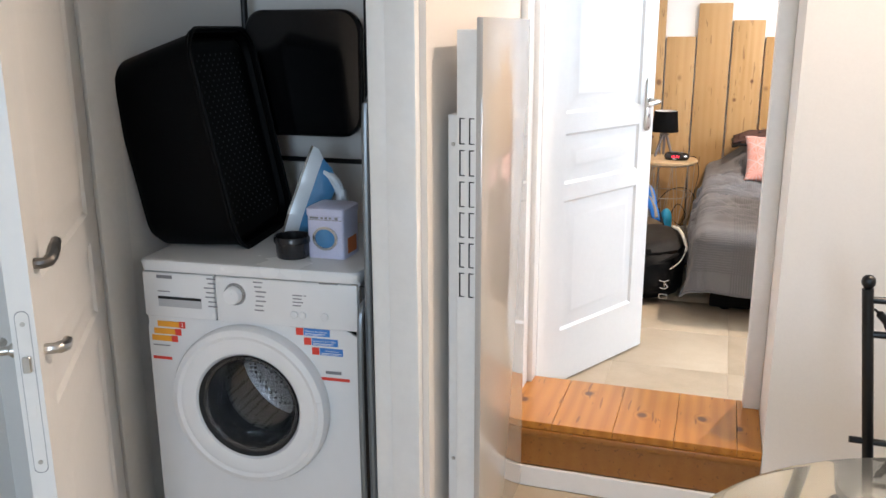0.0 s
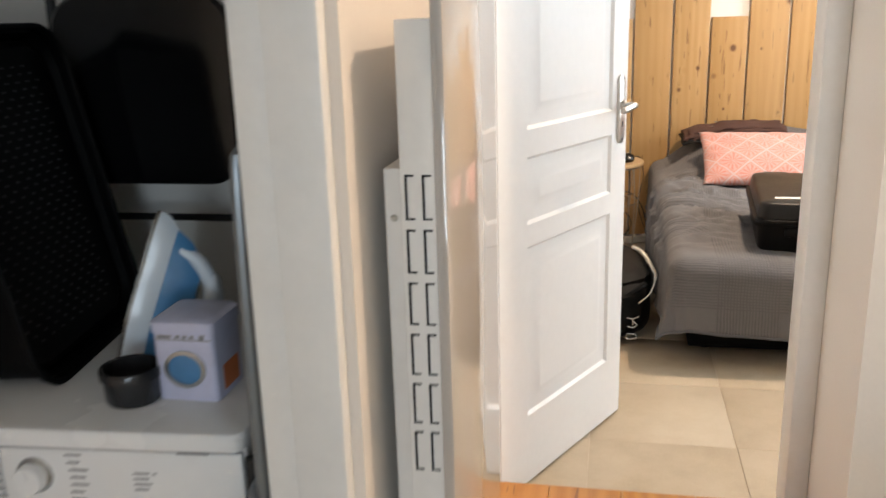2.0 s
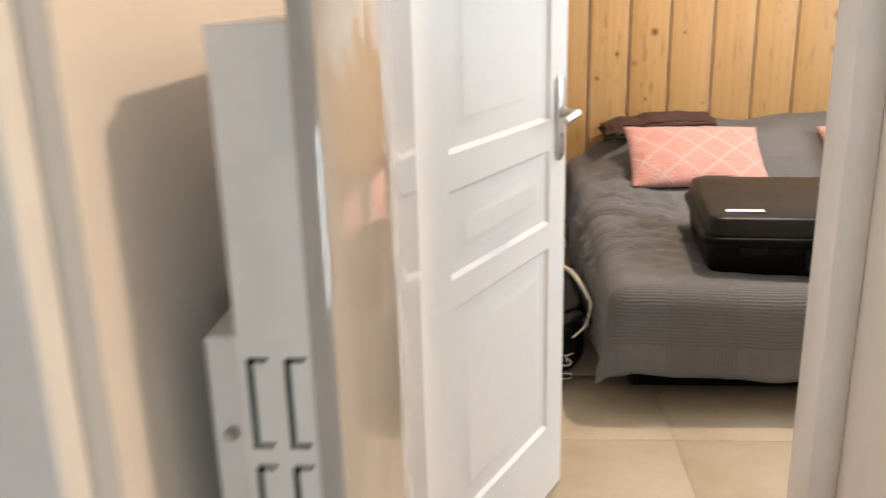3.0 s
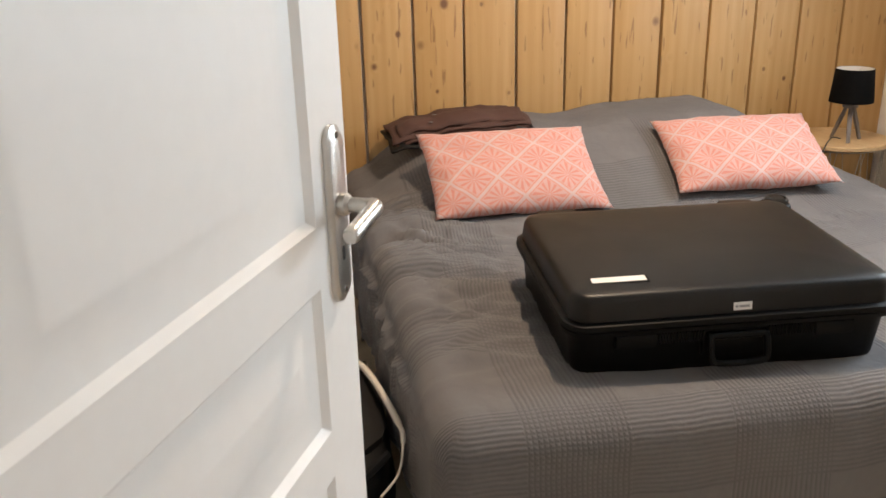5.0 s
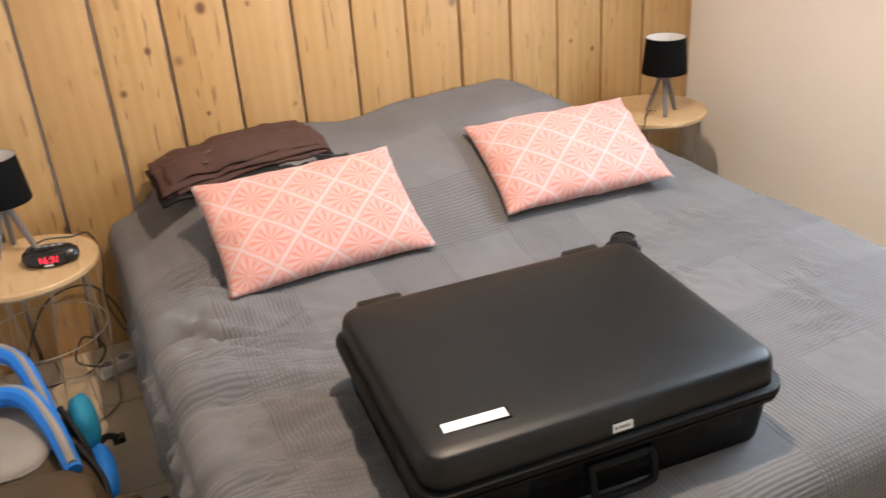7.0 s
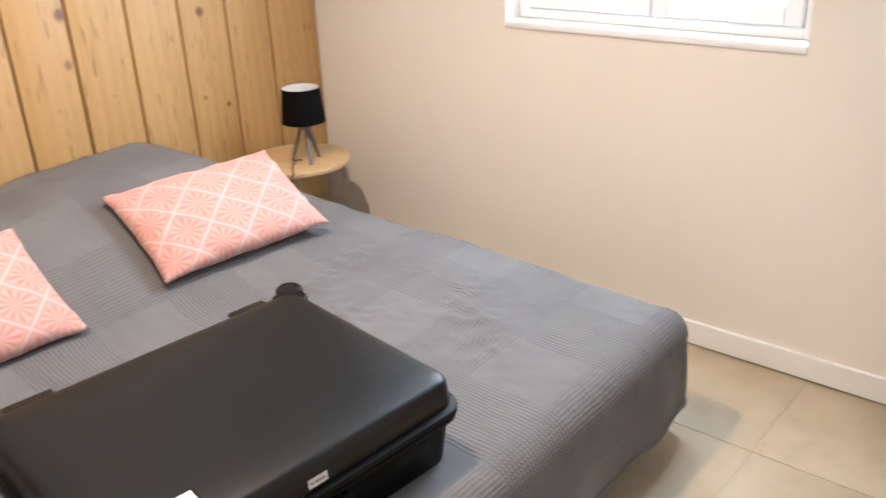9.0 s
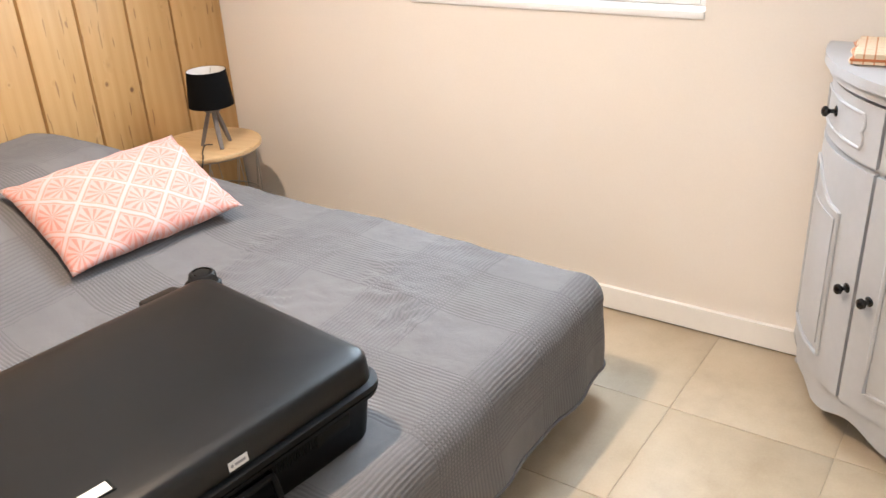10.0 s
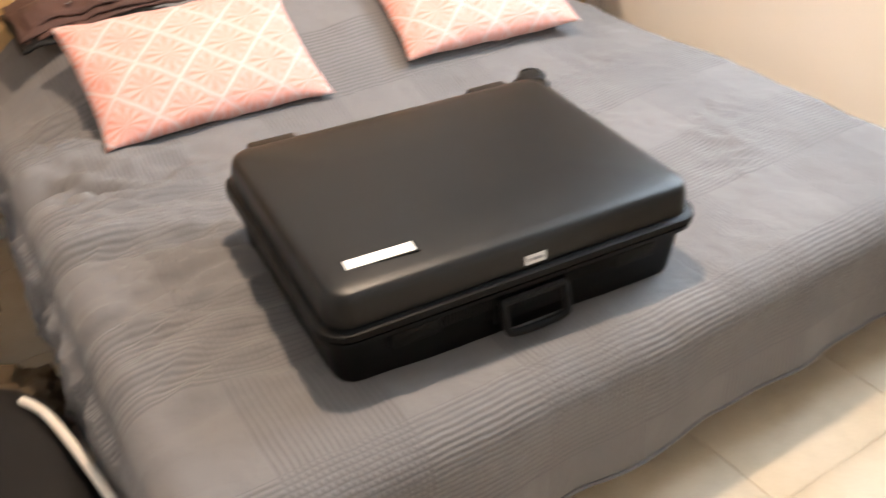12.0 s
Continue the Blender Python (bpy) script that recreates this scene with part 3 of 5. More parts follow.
def lever_handle(door, s, z, plate_h, out, material, towards=-1, drop=0.0):
    """A long plate with a lever; out: +1 stands out from the front face, -1 from the back."""
    y = 0.0 if out > 0 else 0.04
    bm = bmesh.new()
    ring = rounded(0.040, plate_h, 0.0195, 0, 6)
    rings = [[Vector((s + p.x, y - out * d, z + p.y - plate_h * 0.065)) for p in (q * f for q in ring)] for d, f in ((0.0, 1.0), (0.006, 1.0), (0.009, 0.93))]
    add_loft(bm, rings)
    handle = part("door_handle", bm, material, door, "satin steel handle plate")
    bm = bmesh.new()
    add_lathe(bm, [(0.013, 0), (0.013, 0.008), (0.0095, 0.012)], 16, pose(s, y - out * 0.009, z, 90 * out, 0, 0))
    line = arc([(s, y - out * 0.012, z), (s, y - out * 0.042, z), (s + towards * 0.003, y - out * 0.049, z), (s + towards * 0.011, y - out * 0.052, z), (s + towards * 0.045, y - out * 0.051, z - drop * 0.5), (s + towards * 0.080, y - out * 0.050, z - drop)], 5)
    add_tube(bm, line, [0.0085] * 6 + [0.0095] * (len(line) - 8) + [0.0095, 0.0075], 12)
    part("lever", bm, material, handle)
    bm = bmesh.new()
    add_box(bm, s - 0.003, s + 0.003, y - out * 0.0096, y - out * 0.006, z - plate_h * 0.32, z - plate_h * 0.24)
    part("keyhole", bm, SLOT, handle)
    for dz in (plate_h * 0.38, -plate_h * 0.50):
        bm = bmesh.new()
        add_lathe(bm, [(0.004, 0), (0.003, 0.0015)], 10, pose(s, y - out * 0.009, z + dz, 90 * out, 0, 0))
        part("screw", bm, DARK_STEEL, handle)
    return handle


door1 = panel_door("door_1", 0.70, 2.03, "white panelled bedroom door standing half open", pose(-0.58, 2.862, FLOOR + 0.008, 0, 0, 63.3))
lever_handle(door1, 0.655, 1.018, 0.205, 1, STEEL, -1, 0.010)
lever_handle(door1, 0.655, 1.018, 0.205, -1, STEEL)
door2 = panel_door("door_2", 0.79, 2.04, "white panelled closet door opened wide into the hall", pose(-1.528, 1.782, 0.012, 0, 0, -57.9) @ Matrix.Diagonal((1, -1, 1, 1)))
lever_handle(door2, 0.735, 0.885, 0.22, -1, STEEL, -1, 0.01)
for nm_, mat_, z, rise in (("lever", STEEL, 0.885, -0.012), ("upper_lever", DARK_STEEL, 1.045, 0.022)):
    bm = bmesh.new()
    add_tube(bm, arc([(0.742, 0.0, z), (0.742, -0.016, z), (0.730, -0.026, z + rise * 0.2), (0.700, -0.028, z + rise * 0.8), (0.668, -0.026, z + rise)], 5), [0.010] * 8 + [0.0115] * 8 + [0.010] * 4 + [0.005], 10)
    part(nm_, bm, mat_, door2)
# lock plate and latch in the door's edge
bm = bmesh.new()
ring = rounded(0.022, 0.305, 0.0105, 0, 5)
add_loft(bm, [[Vector((0.79 + d, 0.020 + p.x, 0.82 + p.y)) for p in ring] for d in (0.0, 0.0012)])
plate = part("lock_plate", bm, FRAME_WHITE, door2, "painted-over lock plate")
bm = bmesh.new()
add_loft(bm, [[Vector((0.7905 + d, 0.020 + p.x * 1.08, 0.82 + p.y * 1.01)) for p in ring] for d in (0.0, 0.0003)])
part("paint_edge", bm, GREY_INK, plate)
bm = bmesh.new()
add_box(bm, 0.790, 0.800, 0.013, 0.027, 0.862, 0.892, 0.002, 1)
part("latch", bm, STEEL, plate)
bm = bmesh.new()
add_box(bm, 0.7905, 0.7925, 0.015, 0.025, 0.770, 0.815)
part("deadbolt", bm, FRAME_WHITE, plate)
for z in (0.950, 0.688):
    bm = bmesh.new()
    add_lathe(bm, [(0.0045, 0), (0.004, 0.002)], 10, pose(0.791, 0.020, z, 0, 90, 0))
    part("screw", bm, STEEL, plate)

# ---- hall: panel heater ----
heater = thing("panel_heater", "tall white electric panel heater with a glossy glass front", "heater", pose(0, 0, 0))
bm = bmesh.new()
add_box(bm, -0.575, -0.527, 1.862, 2.300, 0.13, 1.452, 0.003, 2)
part("body", bm, FRAME_WHITE, heater)
bm = bmesh.new()
add_box(bm, -0.527, -0.511, 1.852, 2.325, 0.10, 1.478, 0.003, 2)
part("front_panel", bm, HEATER_GLASS, heater, "glossy cream-white glass panel")
bm = bmesh.new()
add_box(bm, -0.603, -0.576, 1.885, 2.280, 0.26, 1.262, 0.002, 1)
add_box(bm, -0.626, -0.602, 2.0, 2.18, 0.5, 1.1)
part("rear_case", bm, FRAME_WHITE, heater)
for row in range(6):
    for x in (-0.5685, -0.5455):
        z1 = 1.258 - row * 0.0728
        bm = bmesh.new()
        add_box(bm, x, x + 0.0032, 1.8608, 1.8630, z1 - 0.060, z1)
        add_box(bm, x + 0.0032, x + 0.0125, 1.8608, 1.8630, z1 - 0.0025, z1)
        add_box(bm, x + 0.0032, x + 0.0125, 1.8608, 1.8630, z1 - 0.060, z1 - 0.0575)
        part("louvre_slot", bm, SLOT, heater)
for y, z in ((1.883, 1.195), (1.883, 0.395)):
    bm = bmesh.new()
    add_lathe(bm, [(0.005, 0), (0.0035, 0.003)], 10, pose(-0.590, y, z, 90, 0, 0))
    part("screw", bm, STEEL, heater)

# ---- laundry closet ----
wash_at = pose(-1.430, 1.815, 0, 0, 0, 4.4)
washer = thing("washing_machine", "white front-loading washing machine with stickers on its front", "washing machine", wash_at)
WW, WD, WH = 0.602, 0.52, 0.872
bm = bmesh.new()
for b in ((0, 0.012, 0.012, WD, 0.02, WH - 0.03), (WW - 0.012, WW, 0.012, WD, 0.02, WH - 0.03), (0.012, WW - 0.012, WD - 0.012, WD, 0.02, WH - 0.03), (0.012, WW - 0.012, 0.012, WD - 0.012, 0.02, 0.04)):
    add_box(bm, *b)
part("body", bm, APPLIANCE, washer)
bm = bmesh.new()
rings = [[Vector((WW / 2 + p.x, WD / 2 + p.y, z)) for p in rounded(WW + g, WD + 0.012 + g, 0.02, 0, 4)] for z, g in ((WH - 0.03, 0.0), (WH - 0.008, 0.006), (WH - 0.002, 0.0), (WH, -0.012))]
add_loft(bm, rings)
part("top", bm, APPLIANCE, washer)
bm = bmesh.new()
add_box(bm, 0.212, WW - 0.002, -0.004, 0.012, 0.715, WH - 0.034, 0.005, 2)
part("control_panel", bm, APPLIANCE, washer)
bm = bmesh.new()
add_box(bm, 0.002, 0.208, -0.004, 0.012, 0.715, WH - 0.034, 0.005, 2)
drawer = part("detergent_drawer", bm, APPLIANCE, washer)
bm = bmesh.new()
add_box(bm, 0.045, 0.170, -0.0050, 0.004, 0.745, 0.772)
part("grip", bm, APPLIANCE_GREY, drawer, "grey recessed grip")
bm = bmesh.new()
add_box(bm, 0.045, 0.170, -0.0058, 0.002, 0.766, 0.773)
part("grip_shadow", bm, SLOT, drawer)
bm = bmesh.new()
ring_n = 64
hole, rim_ = [], []
for i in range(ring_n):
    a = 2 * math.pi * i / ring_n + math.pi / 4
    c, s_ = math.cos(a), math.sin(a)
    k = min(((WW - 0.002 - 0.292) if c > 0 else 0.291) / max(abs(c), 1e-6), (0.225 if s_ > 0 else 0.413) / max(abs(s_), 1e-6))
    rim_.append((0.292 + c * k, 0.488 + s_ * k))
    hole.append((0.292 + c * 0.150, 0.488 + s_ * 0.150))
add_loft(bm, [[Vector((x, y, z)) for x, z in pts] for pts, y in ((rim_, 0.0125), (rim_, 0.006), (hole, 0.006), (hole, 0.030))], False, False)
part("front", bm, APPLIANCE, washer)
bm = bmesh.new()
add_box(bm, 0.002, WW - 0.002, 0.010, 0.02, 0.0, 0.07)
part("plinth", bm, APPLIANCE, washer)
kx, kz = 0.268, 0.793
bm = bmesh.new()
add_lathe(bm, [(0.030, 0), (0.029, 0.004), (0.025, 0.008)], 32, pose(kx, -0.004, kz, 90, 0, 0))
dial = part("dial_ring", bm, SILVER, washer)
bm = bmesh.new()
add_lathe(bm, [(0.024, 0.004), (0.023, 0.020), (0.021, 0.024)], 32, pose(kx, -0.004, kz, 90, 0, 0))
add_box(bm, kx - 0.002, kx + 0.002, -0.030, -0.027, kz + 0.004, kz + 0.02)
part("dial", bm, APPLIANCE, dial)
for side in (-1, 1):
    for i in range(7):
        bm = bmesh.new()
        w = (0.026, 0.020, 0.030, 0.024, 0.028, 0.022, 0.026)[i]
        x = kx + side * (0.052 + 0.006 * math.cos((i - 3) * 0.5))
        add_box(bm, min(x, x + side * w), max(x, x + side * w), -0.0047, -0.0041, kz + 0.036 - i * 0.0125 - 0.0018, kz + 0.036 - i * 0.0125 + 0.0018)
        part("programme_mark", bm, GREY_INK, washer)
for x, z, w in ((0.427, 0.800, 0.026), (0.427, 0.791, 0.024), (0.427, 0.782, 0.028), (0.427, 0.773, 0.022), (0.458, 0.800, 0.006), (0.50, 0.836, 0.05), (0.045, 0.822, 0.045), (0.045, 0.785, 0.035)):
    bm = bmesh.new()
    add_box(bm, x, x + w, -0.0047, -0.0041, z, z + (0.009 if z == 0.822 else 0.003))
    part("printed_mark", bm, GREY_INK, washer)
for x in (0.430, 0.452, 0.512):
    bm = bmesh.new()
    add_lathe(bm, [(0.010, 0), (0.010, 0.003), (0.008, 0.005)], 20, pose(x, -0.004, 0.750, 90, 0, 0))
    part("button", bm, APPLIANCE, washer)
# porthole door
cx, cz = 0.292, 0.488
face = pose(cx, 0.006, cz, 90, 0, 0)
bm = bmesh.new()
add_lathe(bm, [(0.221, 0.0), (0.221, 0.020), (0.215, 0.032), (0.200, 0.037), (0.190, 0.033), (0.180, 0.036), (0.150, 0.029), (0.142, 0.020), (0.142, 0.0)], 64, face, False, False)
port = part("porthole_door", bm, APPLIANCE, washer)
bm = bmesh.new()
add_lathe(bm, [(0.142, 0.028), (0.139, 0.024), (0.132, 0.004), (0.128, -0.05), (0.132, -0.10)], 48, face, False, False)
part("seal", bm, surface("dark_grey_seal_rubber", (0.02, 0.021, 0.023), 0.5, var=0.1), port, "dark grey door seal")
bm = bmesh.new()
add_lathe(bm, [(0.141, 0.018), (0.125, 0.012), (0.110, -0.02), (0.095, -0.06), (0.06, -0.075), (0.001, -0.08), (0.001, -0.083), (0.06, -0.078), (0.097, -0.063), (0.113, -0.022), (0.127, 0.009), (0.141, 0.0155), (0.141, 0.018)], 48, face, False, False)
part("glass_bowl", bm, PANE, port, "clear glass bowl").visible_shadow = False
bm = bmesh.new()
add_lathe(bm, [(0.150, -0.10), (0.19, -0.11), (0.20, -0.34), (0.12, -0.37), (0.02, -0.36)], 48, face, False, True)
drum = part("drum", bm, DRUM, washer, "perforated steel drum")
for k in range(3):
    bm = bmesh.new()
    a = radians(40 + 120 * k)
    add_loft(bm, [[face @ Vector((math.cos(a + da) * r, math.sin(a + da) * r, z)) for da, r in ((-0.16, 0.196), (0.16, 0.196), (0.05, 0.150), (-0.05, 0.150))] for z in (-0.12, -0.34)])
    part("paddle", bm, DRUM, drum)
bm = bmesh.new()
add_loft(bm, [[face @ Vector((r * math.cos(a), r * math.sin(a), z)) for r, z in ((0.2222, 0.004), (0.2222, 0.022), (0.2155, 0.0340), (0.202, 0.0385), (0.196, 0.034))] for a in (radians(-38 + 6 * i) for i in range(9))], True, True)
part("grip", bm, APPLIANCE, port, "white curved door grip")
# stickers
for i, (x0, x1, z) in enumerate(((0.030, 0.093, 0.700), (0.018, 0.080, 0.679), (0.010, 0.068, 0.659))):
    bm = bmesh.new()
    add_box(bm, x0, x1, 0.0047, 0.0056, z - 0.016, z)
    part("sticker", bm, ORANGE_INK, washer, "orange sticker strip")
    bm = bmesh.new()
    add_box(bm, x1 + 0.0005, x1 + 0.0185, 0.0046, 0.0056, z - 0.017, z + 0.001)
    mark = part("sticker", bm, RED_INK, washer, "red sticker square")
    if i == 0:
        lettering("2", 0.017, WHITE_INK, washer, pose(x1 + 0.0095, 0.0040, z - 0.008, 90, 0, 0))
for x0, x1, z, ink in ((0.012, 0.062, 0.632, GREY_INK), (0.008, 0.064, 0.598, RED_INK), (0.505, 0.548, 0.600, GREY_INK), (0.490, 0.570, 0.582, RED_INK)):
    bm = bmesh.new()
    add_box(bm, x0, x1, 0.0047, 0.0056, z - (0.003 if ink is GREY_INK and z > 0.62 else 0.008), z)
    part("sticker", bm, ink, washer)
for i, (x, z, words) in enumerate(((0.428, 0.712, "Efficacité énergétique"), (0.449, 0.687, "La sécurité avant tout"), (0.470, 0.662, "AllergySmart"))):
    bm = bmesh.new()
    add_box(bm, x, x + 0.0195, 0.0046, 0.0056, z - 0.0195, z)
    part("sticker", bm, RED_INK, washer, "red sticker square")
    bm = bmesh.new()
    add_box(bm, x + 0.0215, x + 0.092 - 0.008 * (i == 2), 0.0046, 0.0056, z - 0.0195, z)
    part("sticker", bm, BLUE_INK, washer, "blue sticker strip")
    lettering(words, 0.0072, WHITE_INK, washer, pose(x + 0.055, 0.0040, z - 0.007, 90, 0, 0))
    bm = bmesh.new()
    add_box(bm, x + 0.025, x + 0.080, 0.0040, 0.0046, z - 0.0145, z - 0.0130)
    add_box(bm, x + 0.025, x + 0.072, 0.0040, 0.0046, z - 0.0175, z - 0.0165)
    part("printed_mark", bm, WHITE_INK, washer)

# laundry basket lying on its long side, mouth turned away from the closet wall
basket = thing("laundry_basket", "tapered black plastic laundry basket leaning on its side", "laundry basket",
               pose(-1.205, 1.935, 0.880, 0, -11, 9))
# local x: out of the mouth, y: along the short side, z: along the long side
BL, BS, BDp = 0.58, 0.43, 0.270


def basket_ring(depth, shrink, r):
    return [Vector((-depth, BS / 2 + p.x, BL / 2 + p.y)) for p in rounded(BS - shrink, BL - shrink * 1.04, r, 0, 7)]


bm = bmesh.new()
add_loft(bm, [basket_ring(-0.004, -0.010, 0.075), basket_ring(0.008, -0.012, 0.076), basket_ring(0.010, 0.004, 0.07), basket_ring(BDp * 0.5, 0.035, 0.07), basket_ring(BDp * 0.9, 0.065, 0.07), basket_ring(BDp, 0.10, 0.06)], False, True)
part("shell", bm, BLACK_PLASTIC, basket)
bm = bmesh.new()
add_tube(bm, basket_ring(-0.004, -0.012, 0.076), 0.006, 6, True)
part("rim", bm, BLACK_PLASTIC, basket)
bm = bmesh.new()
add_loft(bm, [basket_ring(0.034, 0.030, 0.066), basket_ring(0.028, 0.026, 0.066), basket_ring(0.022, 0.050, 0.058), basket_ring(0.030, 0.10, 0.05)], True, True)
part("inner_lid", bm, BLACK_PLASTIC, basket, "perforated black inner lid")
bm = bmesh.new()
for i in range(34):
    for j in range(18):
        if (i + j) % 2 == 0:
            y, z = 0.06 + 0.31 * j / 17, 0.06 + 0.46 * i / 33
            add_box(bm, -0.0305, -0.0290, y - 0.0022, y + 0.0022, z - 0.0022, z + 0.0022)
tagged(part("vent_grid", bm, surface("grey_vent_edges", (0.07, 0.072, 0.08), 0.6), basket), kind="stuff")
bm = bmesh.new()
ring = rounded(0.034, 0.10, 0.015, 0, 5)
add_loft(bm, [[Vector((-0.055 + p.x, 0.0065 + dy, BL * 0.5 + p.y)) for p in ring] for dy in (0.0, 0.004)])
part("grip_hole", bm, BLACK_PLASTIC, basket)

# folded chair stored upright behind the machine
stool = thing("folding_chair", "folded chair with a glossy black seat and black tube frame", "chair", pose(0, 2.45, 0, -1.5, 0, 0))
for x in (-1.478, -1.055):
    bm = bmesh.new()
    add_tube(bm, [(x, 0, 0), (x + 0.006, 0, 0.8), (x, 0, 1.72)], 0.011, 10)
    part("frame_tube", bm, BLACK_IRON, stool)
bm = bmesh.new()
add_tube(bm, [(-1.48, 0, 1.72), (-1.265, 0, 1.735), (-1.053, 0, 1.72)], 0.011, 10)
part("top_rail", bm, BLACK_IRON, stool)
bm = bmesh.new()
add_tube(bm, [(-1.47, 0, 1.045), (-1.06, 0, 1.045)], 0.008, 8)
part("cross_rail", bm, BLACK_IRON, stool)
bm = bmesh.new()
ring = lambda g, y: [Vector((-1.255 + p.x, y, 1.318 + p.y)) for p in rounded(0.395 - g, 0.385 - g, 0.065, 0, 8)]
add_loft(bm, [ring(0.01, -0.020), ring(0.0, -0.026), ring(0.0, -0.044), ring(0.012, -0.052), ring(0.05, -0.055)])
part("seat", bm, BLACK_GLOSS, stool, "glossy black rounded seat panel")

# ironing board folded against the closet wall
ironing = thing("ironing_board", "folded ironing board with a grey tube frame and black cover", "ironing board", pose(0, 0, 0))
bm = bmesh.new()
add_tube(bm, arc([(-0.787, 1.835, 0.02), (-0.787, 1.825, 0.65), (-0.787, 1.832, 1.22), (-0.787, 1.855, 1.285), (-0.787, 1.885, 1.30), (-0.787, 1.93, 1.285), (-0.787, 1.95, 1.22), (-0.787, 1.95, 0.6), (-0.787, 1.95, 0.02)], 5), 0.0095, 10)
part("frame_tube", bm, GREY_TUBE, ironing)
bm = bmesh.new()
add_loft(bm, [[Vector((x, 1.99 + p.x, 0.66 + p.y)) for p in rounded(0.235, 1.19, 0.09, 0, 6)] for x in (-0.779, -0.760)])
part("board", bm, BLACK_CLOTH, ironing, "black covered board")
bm = bmesh.new()
add_tube(bm, arc([(-0.806, 1.815, 0.02), (-0.803, 1.80, 0.45), (-0.803, 1.805, 0.74), (-0.803, 1.83, 0.80), (-0.803, 1.89, 0.80)], 5), 0.008, 8)
part("leg_tube", bm, GREY_TUBE, ironing)
bm = bmesh.new()
add_tube(bm, arc([(-0.812, 1.86, 0.03), (-0.812, 1.845, 0.5), (-0.812, 1.85, 0.84)], 5), 0.010, 8)
part("foot_cover", bm, BLACK_IRON, ironing)

# steam iron standing on its heel
iron = thing("steam_iron", "blue and white steam iron standing on its heel", "iron", pose(-1.105, 2.130, WH + 0.002, 0, 0, 14) @ Matrix.Diagonal((1.06, 1.06, 1.06, 1)))


# local: sole faces -x, tip up
def sole_outline(scale, x):
    pts = []
    for i in range(25):
        t = i / 24
        w = 0.056 * min(1.0, ((1 - t) * 1.45) ** 0.62) * (0.86 + 0.14 * math.sin(math.pi * min(t * 1.6, 1)))
        pts.append((w * scale, t * 0.262 * scale + (1 - scale) * 0.1))
    return [Vector((x, -w, h)) for w, h in pts] + [Vector((x, w, h)) for w, h in reversed(pts[:-1])]


tilt = pose(-0.062, 0, 0.004, 0, 19, 0)
for nm, mat_, rows in (("soleplate", DARK_STEEL, ((1.0, 0.0), (1.0, 0.006))), ("skirt", IRON_WHITE, ((1.0, 0.006), (0.98, 0.022), (0.86, 0.040))), ("water_tank", IRON_BLUE, ((0.86, 0.040), (0.76, 0.068), (0.56, 0.094)))):
    bm = bmesh.new()
    add_loft(bm, [[tilt @ v for v in sole_outline(s, x)] for s, x in rows])
    part(nm, bm, mat_, iron)
bm = bmesh.new()
add_tube(bm, [tilt @ Vector(p) for p in arc([(0.050, 0, 0.205), (0.088, 0, 0.190), (0.118, 0, 0.150), (0.126, 0, 0.10), (0.120, 0, 0.05), (0.10, 0, 0.015), (0.06, 0, 0.006)], 4)], [0.014] * 8 + [0.018] * 12 + [0.022] * 5, 10)
part("handle", bm, IRON_WHITE, iron)
bm = bmesh.new()
add_lathe(bm, [(0.017, 0), (0.017, 0.006), (0.012, 0.009)], 18, tilt @ pose(0.118, 0, 0.165, 0, 62, 0))
part("steam_dial", bm, IRON_WHITE, iron)
bm = bmesh.new()
add_tube(bm, [tilt @ Vector((0.066 + 0.010 * math.sin(a * 0.5), 0.034 * math.cos(a), 0.075 + 0.034 * math.sin(a))) for a in (2 * math.pi * i / 24 for i in range(24))], 0.005, 8, True)
part("thermostat_ring", bm, IRON_WHITE, iron)

# small tin printed like a washing machine
tin = thing("storage_tin", "small square tin printed like a toy washing machine", "tin", pose(-0.960, 2.004, WH + 0.001, 0, 0, 1) @ Matrix.Diagonal((1.17, 1.17, 1.04, 1)))
bm = bmesh.new()
add_loft(bm, [rounded(0.088, 0.088, 0.008, z, 3) for z in (0.0, 0.108)])
part("box", bm, TIN, tin)
bm = bmesh.new()
add_loft(bm, [rounded(w, w, 0.009, z, 3) for w, z in ((0.092, 0.109), (0.092, 0.126), (0.080, 0.131))])
part("lid", bm, TIN, tin)
bm = bmesh.new()
add_lathe(bm, [(0.030, 0), (0.030, 0.003), (0.024, 0.004), (0.024, 0.0)], 28, pose(0, -0.044, 0.052, 90, 0, 0), False, False)
part("printed_ring", bm, SILVER, tin)
bm = bmesh.new()
add_lathe(bm, [(0.024, 0.0), (0.022, 0.0012)], 24, pose(0, -0.044, 0.052, 90, 0, 0))
part("printed_window", bm, IRON_BLUE, tin)
bm = bmesh.new()
for x0, x1, z0, z1 in ((-0.040, 0.040, 0.098, 0.0995), (-0.036, -0.016, 0.101, 0.106), (-0.010, -0.004, 0.101, 0.106), (0.0, 0.006, 0.101, 0.106), (0.010, 0.016, 0.101, 0.106), (0.024, 0.031, 0.100, 0.107)):
    add_box(bm, x0, x1, -0.0447, -0.0435, z0, z1)
part("printed_mark", bm, GREY_INK, tin)
bm = bmesh.new()
add_box(bm, 0.0436, 0.0446, -0.022, 0.026, 0.010, 0.050)
part("printed_picture", bm, TERRACOTTA_INK, tin)

